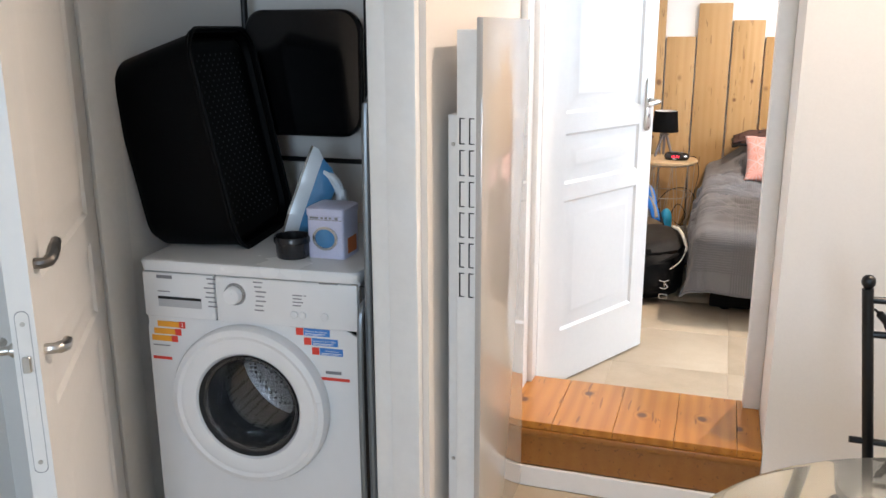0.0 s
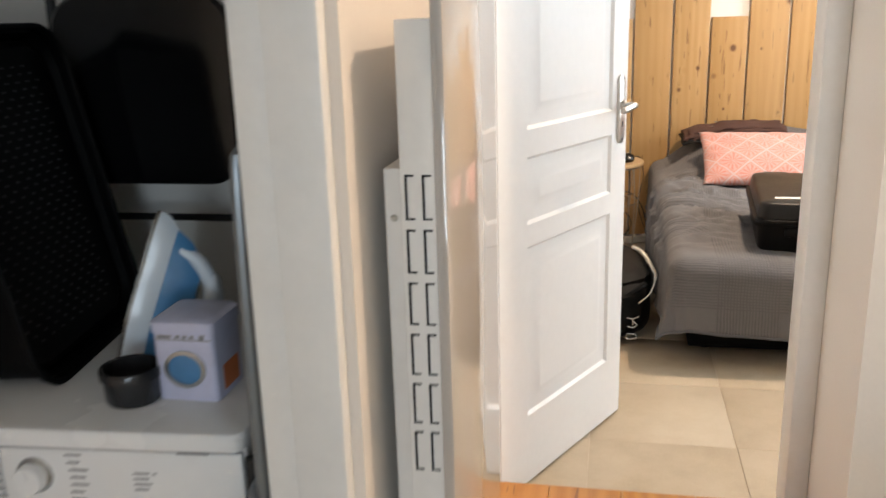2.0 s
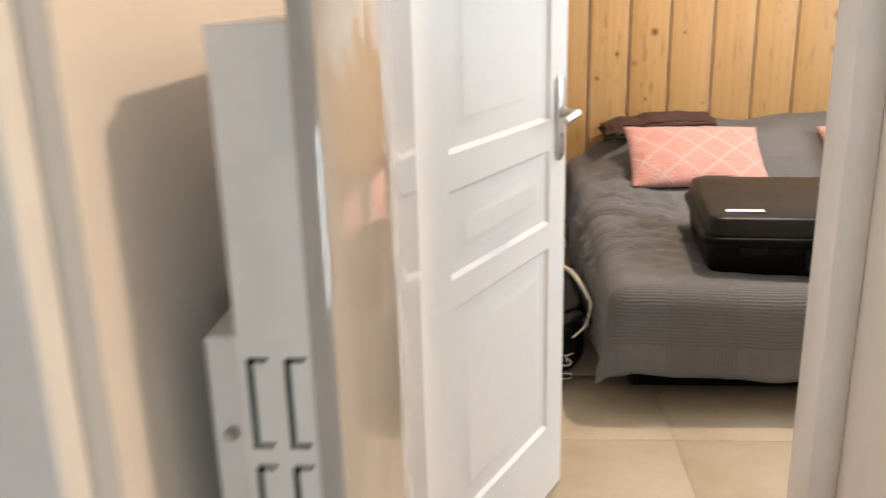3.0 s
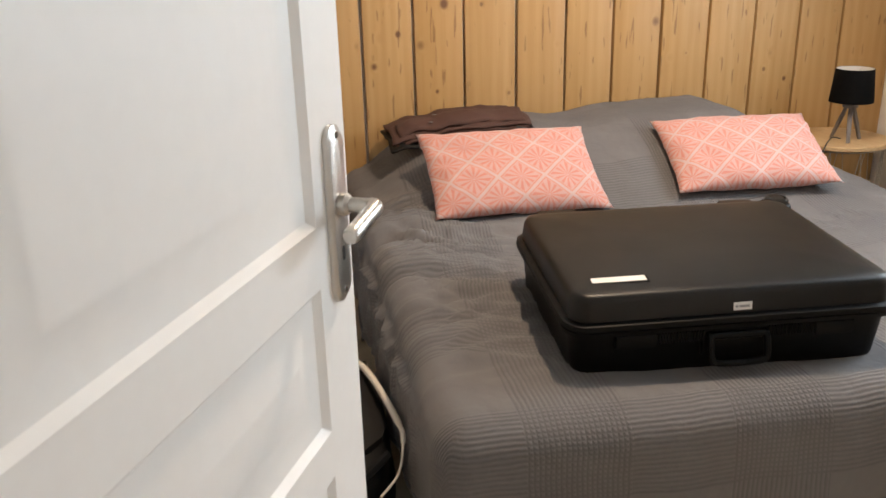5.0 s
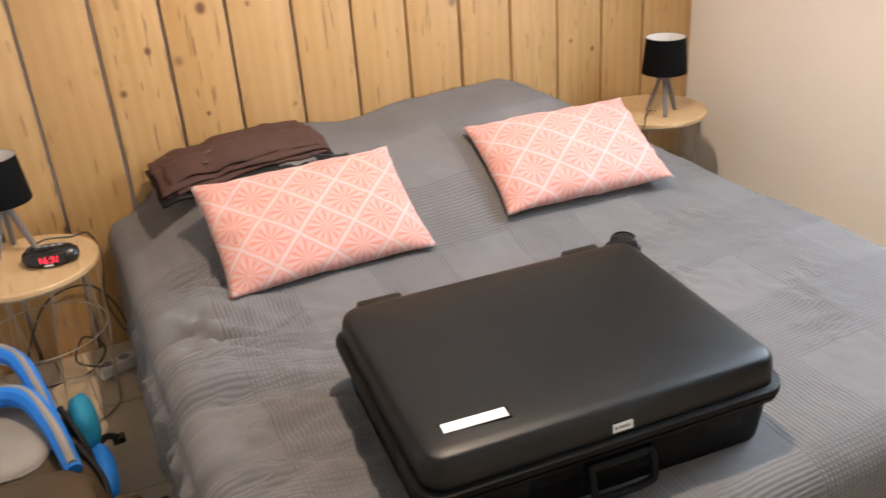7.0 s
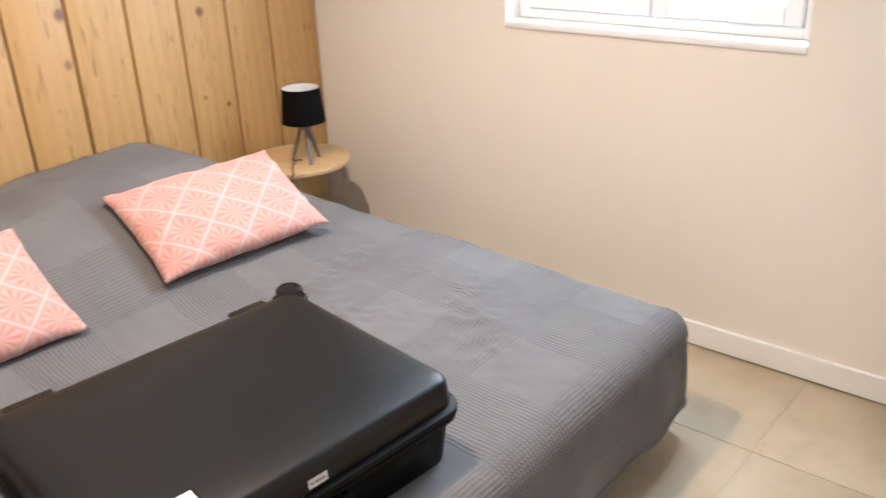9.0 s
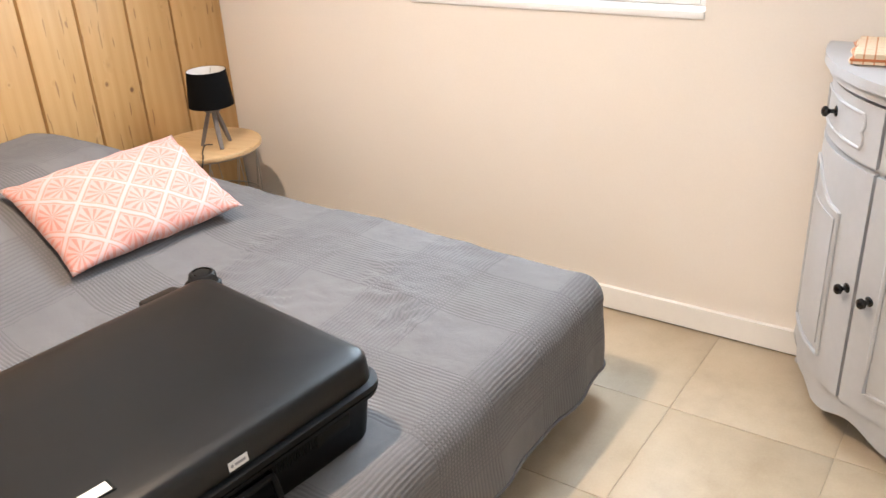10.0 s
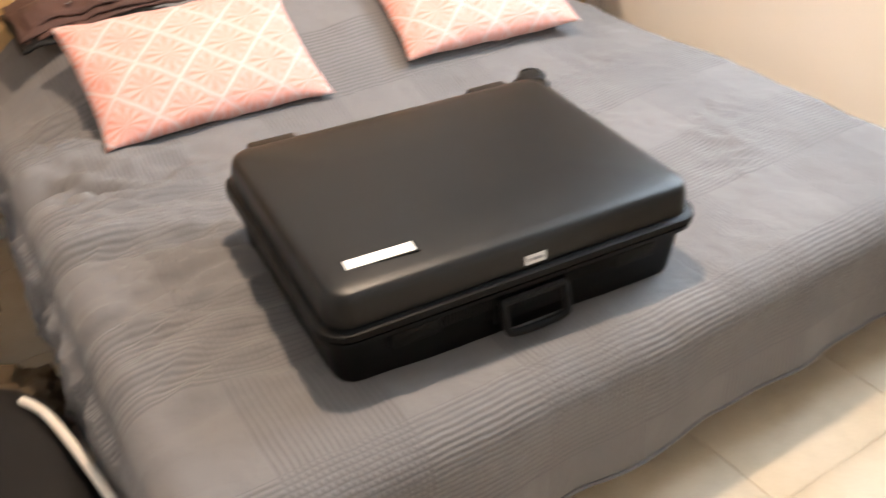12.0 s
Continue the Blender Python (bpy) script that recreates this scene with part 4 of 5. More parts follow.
pot = thing("ramekin", "small round black ramekin on the washing machine", "ramekin", pose(-1.052, 1.948, WH + 0.001))
bm = bmesh.new()
add_lathe(bm, [(0.040, 0), (0.043, 0.004), (0.045, 0.040), (0.049, 0.042), (0.049, 0.055), (0.047, 0.058), (0.043, 0.056), (0.040, 0.010), (0.002, 0.008)], 40)
part("bowl", bm, POT, pot)

# ---- hall: glass table and iron chair ----
table = thing("glass_table", "round clear glass dining table on black metal legs", "table", pose(0.461, 1.008, 0))
bm = bmesh.new()
add_lathe(bm, [(0.500, 0.735), (0.5075, 0.738), (0.5075, 0.743), (0.503, 0.745)], 96)
part("tabletop", bm, TABLE_GLASS, table)
for k in range(4):
    a = radians(45 + 90 * k)
    bm = bmesh.new()
    add_tube(bm, arc([(0.30 * math.cos(a), 0.30 * math.sin(a), 0.0), (0.20 * math.cos(a), 0.20 * math.sin(a), 0.25), (0.12 * math.cos(a), 0.12 * math.sin(a), 0.45), (0.26 * math.cos(a), 0.26 * math.sin(a), 0.733)], 6), 0.012, 10)
    part("leg", bm, BLACK_IRON, table)
bm = bmesh.new()
add_tube(bm, [(0.125 * math.cos(a), 0.125 * math.sin(a), 0.44) for a in (2 * math.pi * i / 32 for i in range(32))], 0.008, 8, True)
part("ring", bm, BLACK_IRON, table)

chair = thing("iron_chair", "black wrought-iron dining chair with ball finials and scrolls", "chair", pose(0.335, 2.03, 0))
for x, lean in ((0.0, 0.095), (0.40, -0.095)):
    bm = bmesh.new()
    add_tube(bm, [(x + lean, 0.03, 0), (x + lean * 0.5, 0.0, 0.45), (x, 0.0, 0.888)], 0.0125, 14)
    part("back_post", bm, BLACK_IRON, chair)
    bm = bmesh.new()
    add_lathe(bm, [(0.004, -0.017), (0.008, -0.0165), (0.0105, -0.013), (0.0145, -0.007), (0.0155, 0.0), (0.0135, 0.008), (0.008, 0.0135), (0.001, 0.0155)], 18, pose(x, 0.0, 0.905))
    part("finial", bm, BLACK_IRON, chair)
    bm = bmesh.new()
    add_tube(bm, [(x, -0.40, 0), (x, -0.39, 0.44)], 0.011, 12)
    part("front_leg", bm, BLACK_IRON, chair)
for z, r in ((0.863, 0.008), (0.782, 0.008), (0.52, 0.008)):
    bm = bmesh.new()
    add_tube(bm, [(0.0, 0, z), (0.4, 0, z)], r, 10)
    part("back_rail", bm, BLACK_IRON, chair)
for x, s in ((0.018, 1), (0.382, -1)):
    bm = bmesh.new()
    add_tube(bm, arc([(x, 0, 0.842), (x + s * 0.012, 0, 0.832), (x + s * 0.030, 0.004, 0.812), (x + s * 0.045, 0, 0.795), (x + s * 0.075, 0, 0.80), (x + s * 0.09, 0, 0.83)], 4), [0.003] * 4 + [0.009] * 5 + [0.011] * 4 + [0.007] * 6 + [0.003] * 2, 8)
    part("leaf_scroll", bm, BLACK_IRON, chair)
bm = bmesh.new()
add_loft(bm, [[Vector((0.20 + p.x, -0.20 + p.y, z)) for p in rounded(0.41 - g, 0.42 - g, 0.04, 0, 5)] for z, g in ((0.440, 0.02), (0.446, 0.0), (0.458, 0.0), (0.465, 0.02))])
part("seat", bm, BLACK_IRON, chair)

# ---- bedroom: bed ----
bed = thing("bed", "wide low bed with a black cloth-covered base, lowered for shade under the hem", "bed", pose(0, 0, 0))
bm = bmesh.new()
# base kept black and low to give the darkness behind the hem
add_box(bm, 0.0, 1.73, 4.02, 5.855, FLOOR + 0.03, FLOOR + 0.24, 0.01, 2)
part("base", bm, BED_BASE, bed)
bm = bmesh.new()
add_box(bm, -0.01, 1.74, 4.0, 5.86, FLOOR + 0.242, FLOOR + 0.375, 0.05, 3)
part("mattress", bm, BED_BASE, bed)
for x in (0.07, 1.66):
    for y in (4.12, 5.75):
        bm = bmesh.new()
        add_lathe(bm, [(0.022, 0), (0.028, 0.032)], 16, pose(x, y, FLOOR))
        part("leg", bm, BLACK_IRON, bed)

XL, XR, YF, YH, RB, DROP = -0.020, 1.772, 3.978, 5.862, 0.074, 0.318


def pleat(x, y):
    """Long folds that run in from the free long side, 0 to 1, fading towards the pillows and the foot."""
    drift = 0.9 * noise.noise((x * 2.0, y * 2.4, 21.0))
    a = noise.noise((x * 1.6, y * 9.5 + 2.6 * x + drift, 12.0))
    b = noise.noise((x * 2.6, y * 16.0 - 3.5 * x + 1.6 * drift, 17.0))
    keep = smooth(4.0, 4.35, y) * (1 - smooth(5.1, 5.45, y))
    return keep * (max(1 - 2.3 * abs(a), 0.0) ** 1.3 + 0.55 * max(1 - 2.6 * abs(b), 0.0) ** 1.5)


def bed_top(x, y):
    """Height of the bedspread's upper side: flat, rising over the pillows at the head."""
    rise = smooth(4.96, 5.62, y)
    across = 0.255 * smooth(-0.16, 0.34, x) * (1 - smooth(1.36, 1.84, x)) - 0.035 * math.exp(-((x - 0.78) / 0.16) ** 2)
    sag = -0.012 * smooth(0.0, 0.5, x) * (1 - smooth(1.1, 1.7, x)) * (1 - smooth(4.9, 5.3, y))
    wrinkle = 0.006 * noise.noise((x * 3.1, y * 3.4, 0.3)) + 0.0045 * noise.noise((x * 8, y * 9, 2.0)) + 0.002 * noise.noise((x * 21, y * 18, 6.0))
    # creases pulled in from the long side by the window-less wall, and a few by the suitcase
    left = math.exp(-((x - 0.03) / 0.33) ** 2) * smooth(4.25, 4.6, y) * (1 - smooth(5.15, 5.5, y))
    bend = noise.noise((x * 5.0, y * 5.0, 5.0))
    fold = noise.noise((x * 4.5 + 0.9 * bend, y * 15.0 + 1.8 * bend, 5.0))
    short = noise.noise((x * 11 + 2.0 * bend, y * 27, 8.0))
    crease = left * (0.024 * (max(1 - 2.4 * abs(fold), 0) - 0.3) + 0.006 * max(1 - 3.0 * abs(short), 0) * (0.5 + bend))
    right = smooth(0.95, 1.15, x) * (1 - smooth(1.5, 1.68, x)) * smooth(4.1, 4.3, y) * (1 - smooth(4.8, 5.1, y))
    pucker = noise.noise((x * 24 + y * 9 + 2.0 * bend, y * 13, 1.0))
    crease += right * 0.020 * max(1 - 3.4 * abs(pucker), 0) * max(noise.noise((x * 6, y * 6, 9.0)) + 0.25, 0)
    edge_lift = 0.020 * smooth(4.05, 4.7, y) * smooth(1.15, 1.65, x)
    return 0.556 + edge_lift + rise * across + sag + wrinkle + crease + 0.036 * pleat(x, y) * math.exp(-(max(x - 0.02, 0.0) / 0.30) ** 2)


def spread_point(a, b):
    """a, b: distances along the cloth from its flat part's left and foot edges."""
    x, y = min(max(a, XL), XR), max(b, YF)
    da, db = a - x, b - y
    r = (abs(da) ** 9 + abs(db) ** 9) ** (1 / 9)
    z = bed_top(x, y)
    if r < 1e-6:
        return Vector((x, y, z))
    ln = math.hypot(da, db)
    ux, uy = da / ln, db / ln
    q = RB * math.pi / 2
    if r < q:
        out, down = RB * math.sin(r / RB), RB * (1 - math.cos(r / RB))
    else:
        hang = r - q
        corner = min(max(-da, 0.0), abs(db)) / DROP
        wave = 0.5 + 0.5 * math.sin((x if abs(uy) > abs(ux) else y) * 17 + 2.5 * noise.noise((x * 2.2, y * 2.2, 4.0)))
        out, down = RB + hang * (0.03 + 0.07 * wave * wave + 0.32 * corner) + 0.006 * noise.noise((x * 7, y * 7, hang * 6)) + (0.024 * pleat(a - XL, y) if a < XL else 0.0), RB + hang
    down *= 1 + 0.05 * noise.noise((x * 1.9, y * 1.9, 7.0))
    return Vector((x + ux * out, y + uy * out, max(z - down, FLOOR + 0.055)))


spread = bmesh.new()
uv = spread.loops.layers.uv.new("UVMap")
na, nb = 210, 180
avals = [XL - DROP + (XR - XL + 2 * DROP) * i / na for i in range(na + 1)]
bvals = [YF - DROP + (YH - YF + DROP) * j / nb for j in range(nb + 1)]
grid = [[spread.verts.new(spread_point(a, b)) for b in bvals] for a in avals]
for i in range(na):
    for j in range(nb):
        f = spread.faces.new((grid[i][j], grid[i + 1][j], grid[i + 1][j + 1], grid[i][j + 1]))
        for loop, (p, q) in zip(f.loops, ((i, j), (i + 1, j), (i + 1, j + 1), (i, j + 1))):
            loop[uv].uv = (avals[p], bvals[q])
me = bpy.data.meshes.new("bedspread")
spread.to_mesh(me)
spread.free()
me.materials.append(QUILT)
me.polygons.foreach_set("use_smooth", [True] * len(me.polygons))
bedspread = tagged(new("bedspread", me), "rumpled grey cotton bedspread with waffled bands over the bed", "bedspread")
border = [(avals[0], b) for b in bvals[::-3]] + [(a, bvals[0]) for a in avals[::3]] + [(avals[-1], b) for b in bvals[::3]]
bm = bmesh.new()
add_tube(bm, [spread_point(a, b) for a, b in border], 0.0055, 6)
part("hem", bm, surface("grey_hem_cotton", (0.115, 0.112, 0.115), 0.85, var=0.1, fine=500, bump=0.4), bedspread, "stitched grey hem")
thick = bedspread.modifiers.new("thickness", "SOLIDIFY")
thick.thickness, thick.offset = 0.007, -1


# ---- cushions ----
def cushion_mesh(w, h, thick_, seed):
    bm = bmesh.new()
    layer = bm.loops.layers.uv.new("UVMap")
    n, k = 44, 30
    for side in (1, -1):
        rows = []
        for i in range(n + 1):
            row = []
            for j in range(k + 1):
                u, v = 2 * i / n - 1, 2 * j / k - 1
                pull = 1 - 0.05 * (1 - abs(v) ** 3) * abs(u) ** 6 * 1.0 - 0.0
                pulv = 1 - 0.07 * (1 - abs(u) ** 3) * abs(v) ** 6
                z = thick_ * (max(1 - abs(u) ** 2.6, 0) * max(1 - abs(v) ** 2.4, 0)) ** 0.55
                lump = 1 + 0.20 * noise.noise((u * 1.7 + seed, v * 1.7, side)) + 0.17 * noise.noise((u * 6 + seed, v * 6, side)) * max(abs(u), abs(v)) + 0.05 * noise.noise((u * 11 + seed, v * 7, side)) * abs(u) ** 2
                edge_w = 0.011 * noise.noise((u * 5 + seed, v * 5, 3.0)) * max(abs(u), abs(v)) ** 4
                row.append(bm.verts.new((u * w / 2 * pull, v * h / 2 * pulv, side * z * lump + edge_w)))
            rows.append(row)
        for i in range(n):
            for j in range(k):
                q = [(i, j), (i + 1, j), (i + 1, j + 1), (i, j + 1)]
                if side < 0:
                    q.reverse()
                f = bm.faces.new([rows[a][b] for a, b in q])
                for loop, (a, b) in zip(f.loops, q):
                    loop[layer].uv = ((a / n - 0.5) * w, (b / k - 0.5) * h)
    bmesh.ops.remove_doubles(bm, verts=bm.verts, dist=1e-4)
    me_ = bpy.data.meshes.new("cushion")
    bm.to_mesh(me_)
    bm.free()
    me_.materials.append(CUSHION)
    me_.polygons.foreach_set("use_smooth", [True] * len(me_.polygons))
    return me_


def frame_from(bl, br, tl, tr, lift):
    c = (Vector(bl) + Vector(br) + Vector(tl) + Vector(tr)) / 4
    x = (Vector(br) - Vector(bl) + Vector(tr) - Vector(tl)).normalized()
    y = (Vector(tl) - Vector(bl) + Vector(tr) - Vector(br))
    y = (y - x * y.dot(x)).normalized()
    z = x.cross(y)
    m = Matrix((x, y, z)).transposed().to_4x4()
    m.translation = c + z * lift
    return m


for i, (bl, br, tl, tr, tilt_words) in enumerate((((0.131, 5.078, 0.611), (0.752, 5.114, 0.600), (0.133, 5.403, 0.820), (0.732, 5.404, 0.804), "beside the folded garment"),
                                                  ((1.007, 5.116, 0.613), (1.567, 5.069, 0.641), (1.015, 5.456, 0.810), (1.600, 5.388, 0.796), "turned slightly on the bed"))):
    ob = new("cushion", cushion_mesh(0.612 if i == 0 else 0.588, 0.385, 0.062, i * 9.0))
    ob.matrix_basis = frame_from(bl, br, tl, tr, 0.004)
    tagged(ob, "pink cushion with a coral star lattice, " + tilt_words, "cushion", "cushions on the bed")


# ---- suitcase ----
case = thing("suitcase", "closed black hard-shell suitcase lying on the bed", "suitcase", pose(0.624, 4.338, 0.545, 2.4, 0, -4.6))
CW, CD = 0.736, 0.552
bm = bmesh.new()
add_loft(bm, [rounded(CW - g, CD - g, r, z, 8) for z, g, r in ((-0.006, 0.056, 0.03), (0.000, 0.036, 0.036), (0.014, 0.024, 0.042), (0.10, 0.010, 0.046), (0.118, 0.0, 0.046))])
# same plastic as the lid; its shade is put in as the darker CASE_DARK
part("lower_shell", bm, CASE_DARK, case)
bm = bmesh.new()
add_loft(bm, [rounded(CW + g, CD + g, 0.054, z, 8) for z, g in ((0.116, 0.004), (0.118, 0.022), (0.128, 0.026), (0.1285, 0.016), (0.131, 0.016), (0.1315, 0.026), (0.143, 0.024), (0.147, 0.008))])
part("rim", bm, CASE_DARK, case, "black overlapping rim")
bm = bmesh.new()
add_loft(bm, [rounded(CW - g, CD - g, r, z, 8) for z, g, r in ((0.145, 0.002, 0.046), (0.168, 0.005, 0.045), (0.188, 0.010, 0.044), (0.1965, 0.015, 0.042), (0.2020, 0.024, 0.038), (0.2050, 0.038, 0.034), (0.2075, 0.075, 0.028), (0.2105, 0.17, 0.022), (0.2130, 0.34, 0.02))])
part("lid", bm, CASE_SHELL, case)
for x0, x1 in ((-0.316, -0.214), (0.190, 0.284)):
    bm = bmesh.new()
    add_box(bm, x0, x1, CD / 2 - 0.050, CD / 2 + 0.010, 0.150, 0.2035, 0.006, 2)
    part("hinge_cover", bm, CASE_SHELL, case)
wheel_at = pose(CW / 2 - 0.004, CD / 2 + 0.010, -0.004)
bm = bmesh.new()
add_lathe(bm, [(0.033, 0.02), (0.033, 0.196), (0.031, 0.203), (0.027, 0.206), (0.0235, 0.2062), (0.0225, 0.2030), (0.0195, 0.2030), (0.0185, 0.2058), (0.010, 0.2066), (0.001, 0.2066)], 36, wheel_at)
part("wheel_housing", bm, CASE_SHELL, case, "round ringed corner housing")
bm = bmesh.new()
add_loft(bm, [[Vector((CW / 2 - 0.026 + q.x, CD / 2 - 0.024 + q.y, z)) for q in rounded(0.075 - g, 0.072 - g, 0.020, 0, 5)] for z, g in ((0.150, 0.0), (0.196, 0.002), (0.2015, 0.012))])
part("corner_guard", bm, CASE_DARK, case)
for x0, x1 in ((-0.225, -0.075), (0.075, 0.225)):
    bm = bmesh.new()
    for k in range(24):
        x = x0 + (x1 - x0) * k / 23
        add_box(bm, x - 0.0018, x + 0.0018, -CD / 2 - 0.006, -CD / 2 + 0.02, 0.088, 0.112)
    tagged(part("ribbed_strip", bm, CASE_DARK, case), kind="stuff")
    bm = bmesh.new()
    add_box(bm, (x0 if x0 < 0 else x1) - 0.045, (x0 if x0 < 0 else x1) + 0.045, -CD / 2 - 0.009, -CD / 2 + 0.02, 0.082, 0.115, 0.004, 2)
    part("latch", bm, CASE_DARK, case)
bm = bmesh.new()
add_box(bm, -0.075, 0.075, -CD / 2 - 0.004, -CD / 2 + 0.02, 0.048, 0.114, 0.006, 2)
part("handle_mount", bm, CASE_DARK, case)
bm = bmesh.new()
add_tube(bm, arc([(-0.062, -CD / 2 - 0.004, 0.104), (-0.063, -CD / 2 - 0.018, 0.098), (-0.063, -CD / 2 - 0.030, 0.062), (-0.052, -CD / 2 - 0.034, 0.048), (0, -CD / 2 - 0.035, 0.045), (0.052, -CD / 2 - 0.034, 0.048), (0.063, -CD / 2 - 0.030, 0.062), (0.063, -CD / 2 - 0.018, 0.098), (0.062, -CD / 2 - 0.004, 0.104)], 5), 0.0078, 10)
add_tube(bm, [(-0.06, -CD / 2 - 0.012, 0.102), (0.06, -CD / 2 - 0.012, 0.102)], 0.009, 10)
part("handle", bm, CASE_DARK, case, "black fold-down handle")
bm = bmesh.new()
add_box(bm, -0.0655, 0.0655, -0.0145, 0.0145, -0.006, -0.0002)
part("label_recess", bm, CASE_DARK, case, m=pose(-0.245, -0.200, 0.2104, 2.0, -1.5, -3.2))
bm = bmesh.new()
add_box(bm, -0.060, 0.060, -0.0115, 0.0115, -0.002, 0.0012)
part("label", bm, PAPER, case, "blank white label strip", m=pose(-0.245, -0.200, 0.2104, 2.0, -1.5, -3.2))
bm = bmesh.new()
add_box(bm, -0.021, 0.021, -0.0008, 0.0008, -0.009, 0.009, 0.0005, 1)
badge = part("badge", bm, BADGE, case, "small silver badge", m=pose(0.010, -CD / 2 + 0.0016, 0.163, -8, 0, 0))
bm = bmesh.new()
add_box(bm, -0.008, 0.015, -0.0014, -0.0006, -0.0025, 0.0025)
add_lathe(bm, [(0.0032, 0.0006), (0.0032, 0.0014)], 12, pose(-0.014, 0, 0, 90, 0, 0))
part("printed_mark", bm, GREY_INK, badge)


# ---- folded garment on the pillows ----
garment = thing("folded_garment", "folded brown cotton garment with buttons by the headboard", "clothes", pose(0, 0, 0))


def garment_layer(x0, x1, y0, y1, lift, seed, sag):
    bm = bmesh.new()
    n, k = 34, 16
    rows = []
    for i in range(n + 1):
        row = []
        for j in range(k + 1):
            u, v = i / n, j / k
            x = x0 + (x1 - x0) * u + 0.010 * noise.noise((v * 3, seed, 1.0))
            y = y0 + (y1 - y0) * v + 0.014 * noise.noise((u * 3.2, seed, 2.0)) + 0.05 * (u - 0.5) ** 2
            z = bed_top(max(x, 0.24), min(y, 5.85)) + lift * (0.5 + 0.5 * math.sin(math.pi * min(v * 1.3 + 0.12, 1))) * (0.72 + 0.28 * math.sin(math.pi * min(1.1 * u + 0.12, 1)))
            z += 0.007 * noise.noise((u * 5 + seed, v * 4, 0.4)) + 0.005 * noise.noise((u * 14, v * 5 + seed, 1.4)) - sag * smooth(0.14, 0.0, u)
            row.append(bm.verts.new((x, y, z)))
        rows.append(row)
    for i in range(n):
        for j in range(k):
            bm.faces.new((rows[i][j], rows[i + 1][j], rows[i + 1][j + 1], rows[i][j + 1]))
    return bm


for q, (x0, x1, y0, y1, lift) in enumerate(((0.060, 0.600, 5.490, 5.80, 0.004), (0.085, 0.580, 5.504, 5.80, 0.022), (0.070, 0.592, 5.512, 5.80, 0.040), (0.100, 0.572, 5.528, 5.80, 0.058))):
    ob = part("fold", garment_layer(x0, x1, y0, y1, lift, q * 3.7, 0.02), DARK_LINING if q == 0 else BROWN_CLOTH, garment)
    mod = ob.modifiers.new("thickness", "SOLIDIFY")
    mod.thickness = 0.0075
bm = bmesh.new()
add_tube(bm, arc([(0.52, 5.49, bed_top(0.52, 5.49) + 0.03), (0.58, 5.485, bed_top(0.58, 5.485) + 0.018), (0.625, 5.492, bed_top(0.625, 5.492) + 0.012)], 5), 0.004, 8)
add_lathe(bm, [(0.004, -0.008), (0.0075, -0.006), (0.0075, 0.006), (0.004, 0.008)], 10, pose(0.63, 5.492, bed_top(0.63, 5.492) + 0.012, 0, 90, 0))
part("drawstring", bm, BLACK_RUBBER, garment, "black drawstring with a toggle")
for x, y in ((0.215, 5.555), (0.235, 5.595)):
    bm = bmesh.new()
    add_lathe(bm, [(0.008, 0), (0.008, 0.002), (0.006, 0.003)], 14, pose(x, y, bed_top(x, y) + 0.070, -20, 0, 0))
    part("button", bm, GREY_WOOD, garment)


# ---- bedside tables and lamps ----
def bedside_table(m, label):
    t = thing("bedside_table", label, "bedside table", m, "bedside tables")
    bm_ = bmesh.new()
    add_lathe(bm_, [(0.200, 0.477), (0.203, 0.480), (0.203, 0.492), (0.200, 0.495)], 72)
    part("tabletop", bm_, TABLE_OAK, t, "round light oak top")
    for r, z, rad in ((0.186, 0.470, 0.0028), (0.178, 0.27, 0.0022), (0.160, 0.004, 0.0030)):
        bm_ = bmesh.new()
        add_tube(bm_, [(r * math.cos(a), r * math.sin(a), z) for a in (2 * math.pi * i / 48 for i in range(48))], rad, 6, True)
        part("wire_ring", bm_, WIRE, t)
    for i in range(10):
        for s in (-1, 1):
            a0, a1 = 2 * math.pi * i / 10, 2 * math.pi * (i + 0.5 * s) / 10
            bm_ = bmesh.new()
            am, rm = a0 + (a1 - a0) * 0.45, 0.181
            add_tube(bm_, [(0.186 * math.cos(a0), 0.186 * math.sin(a0), 0.470), (rm * math.cos(am), rm * math.sin(am), 0.27), (0.160 * math.cos(a1), 0.160 * math.sin(a1), 0.004)], 0.0017, 5)
            part("wire", bm_, WIRE, t)
    return t


ns1 = bedside_table(pose(-0.337, 5.565, FLOOR), "round wire bedside table with an oak top holding a clock")
ns2 = bedside_table(pose(1.950, 5.640, FLOOR, 0, 0, 12), "round wire bedside table with an oak top in the corner")
TT = FLOOR + 0.495


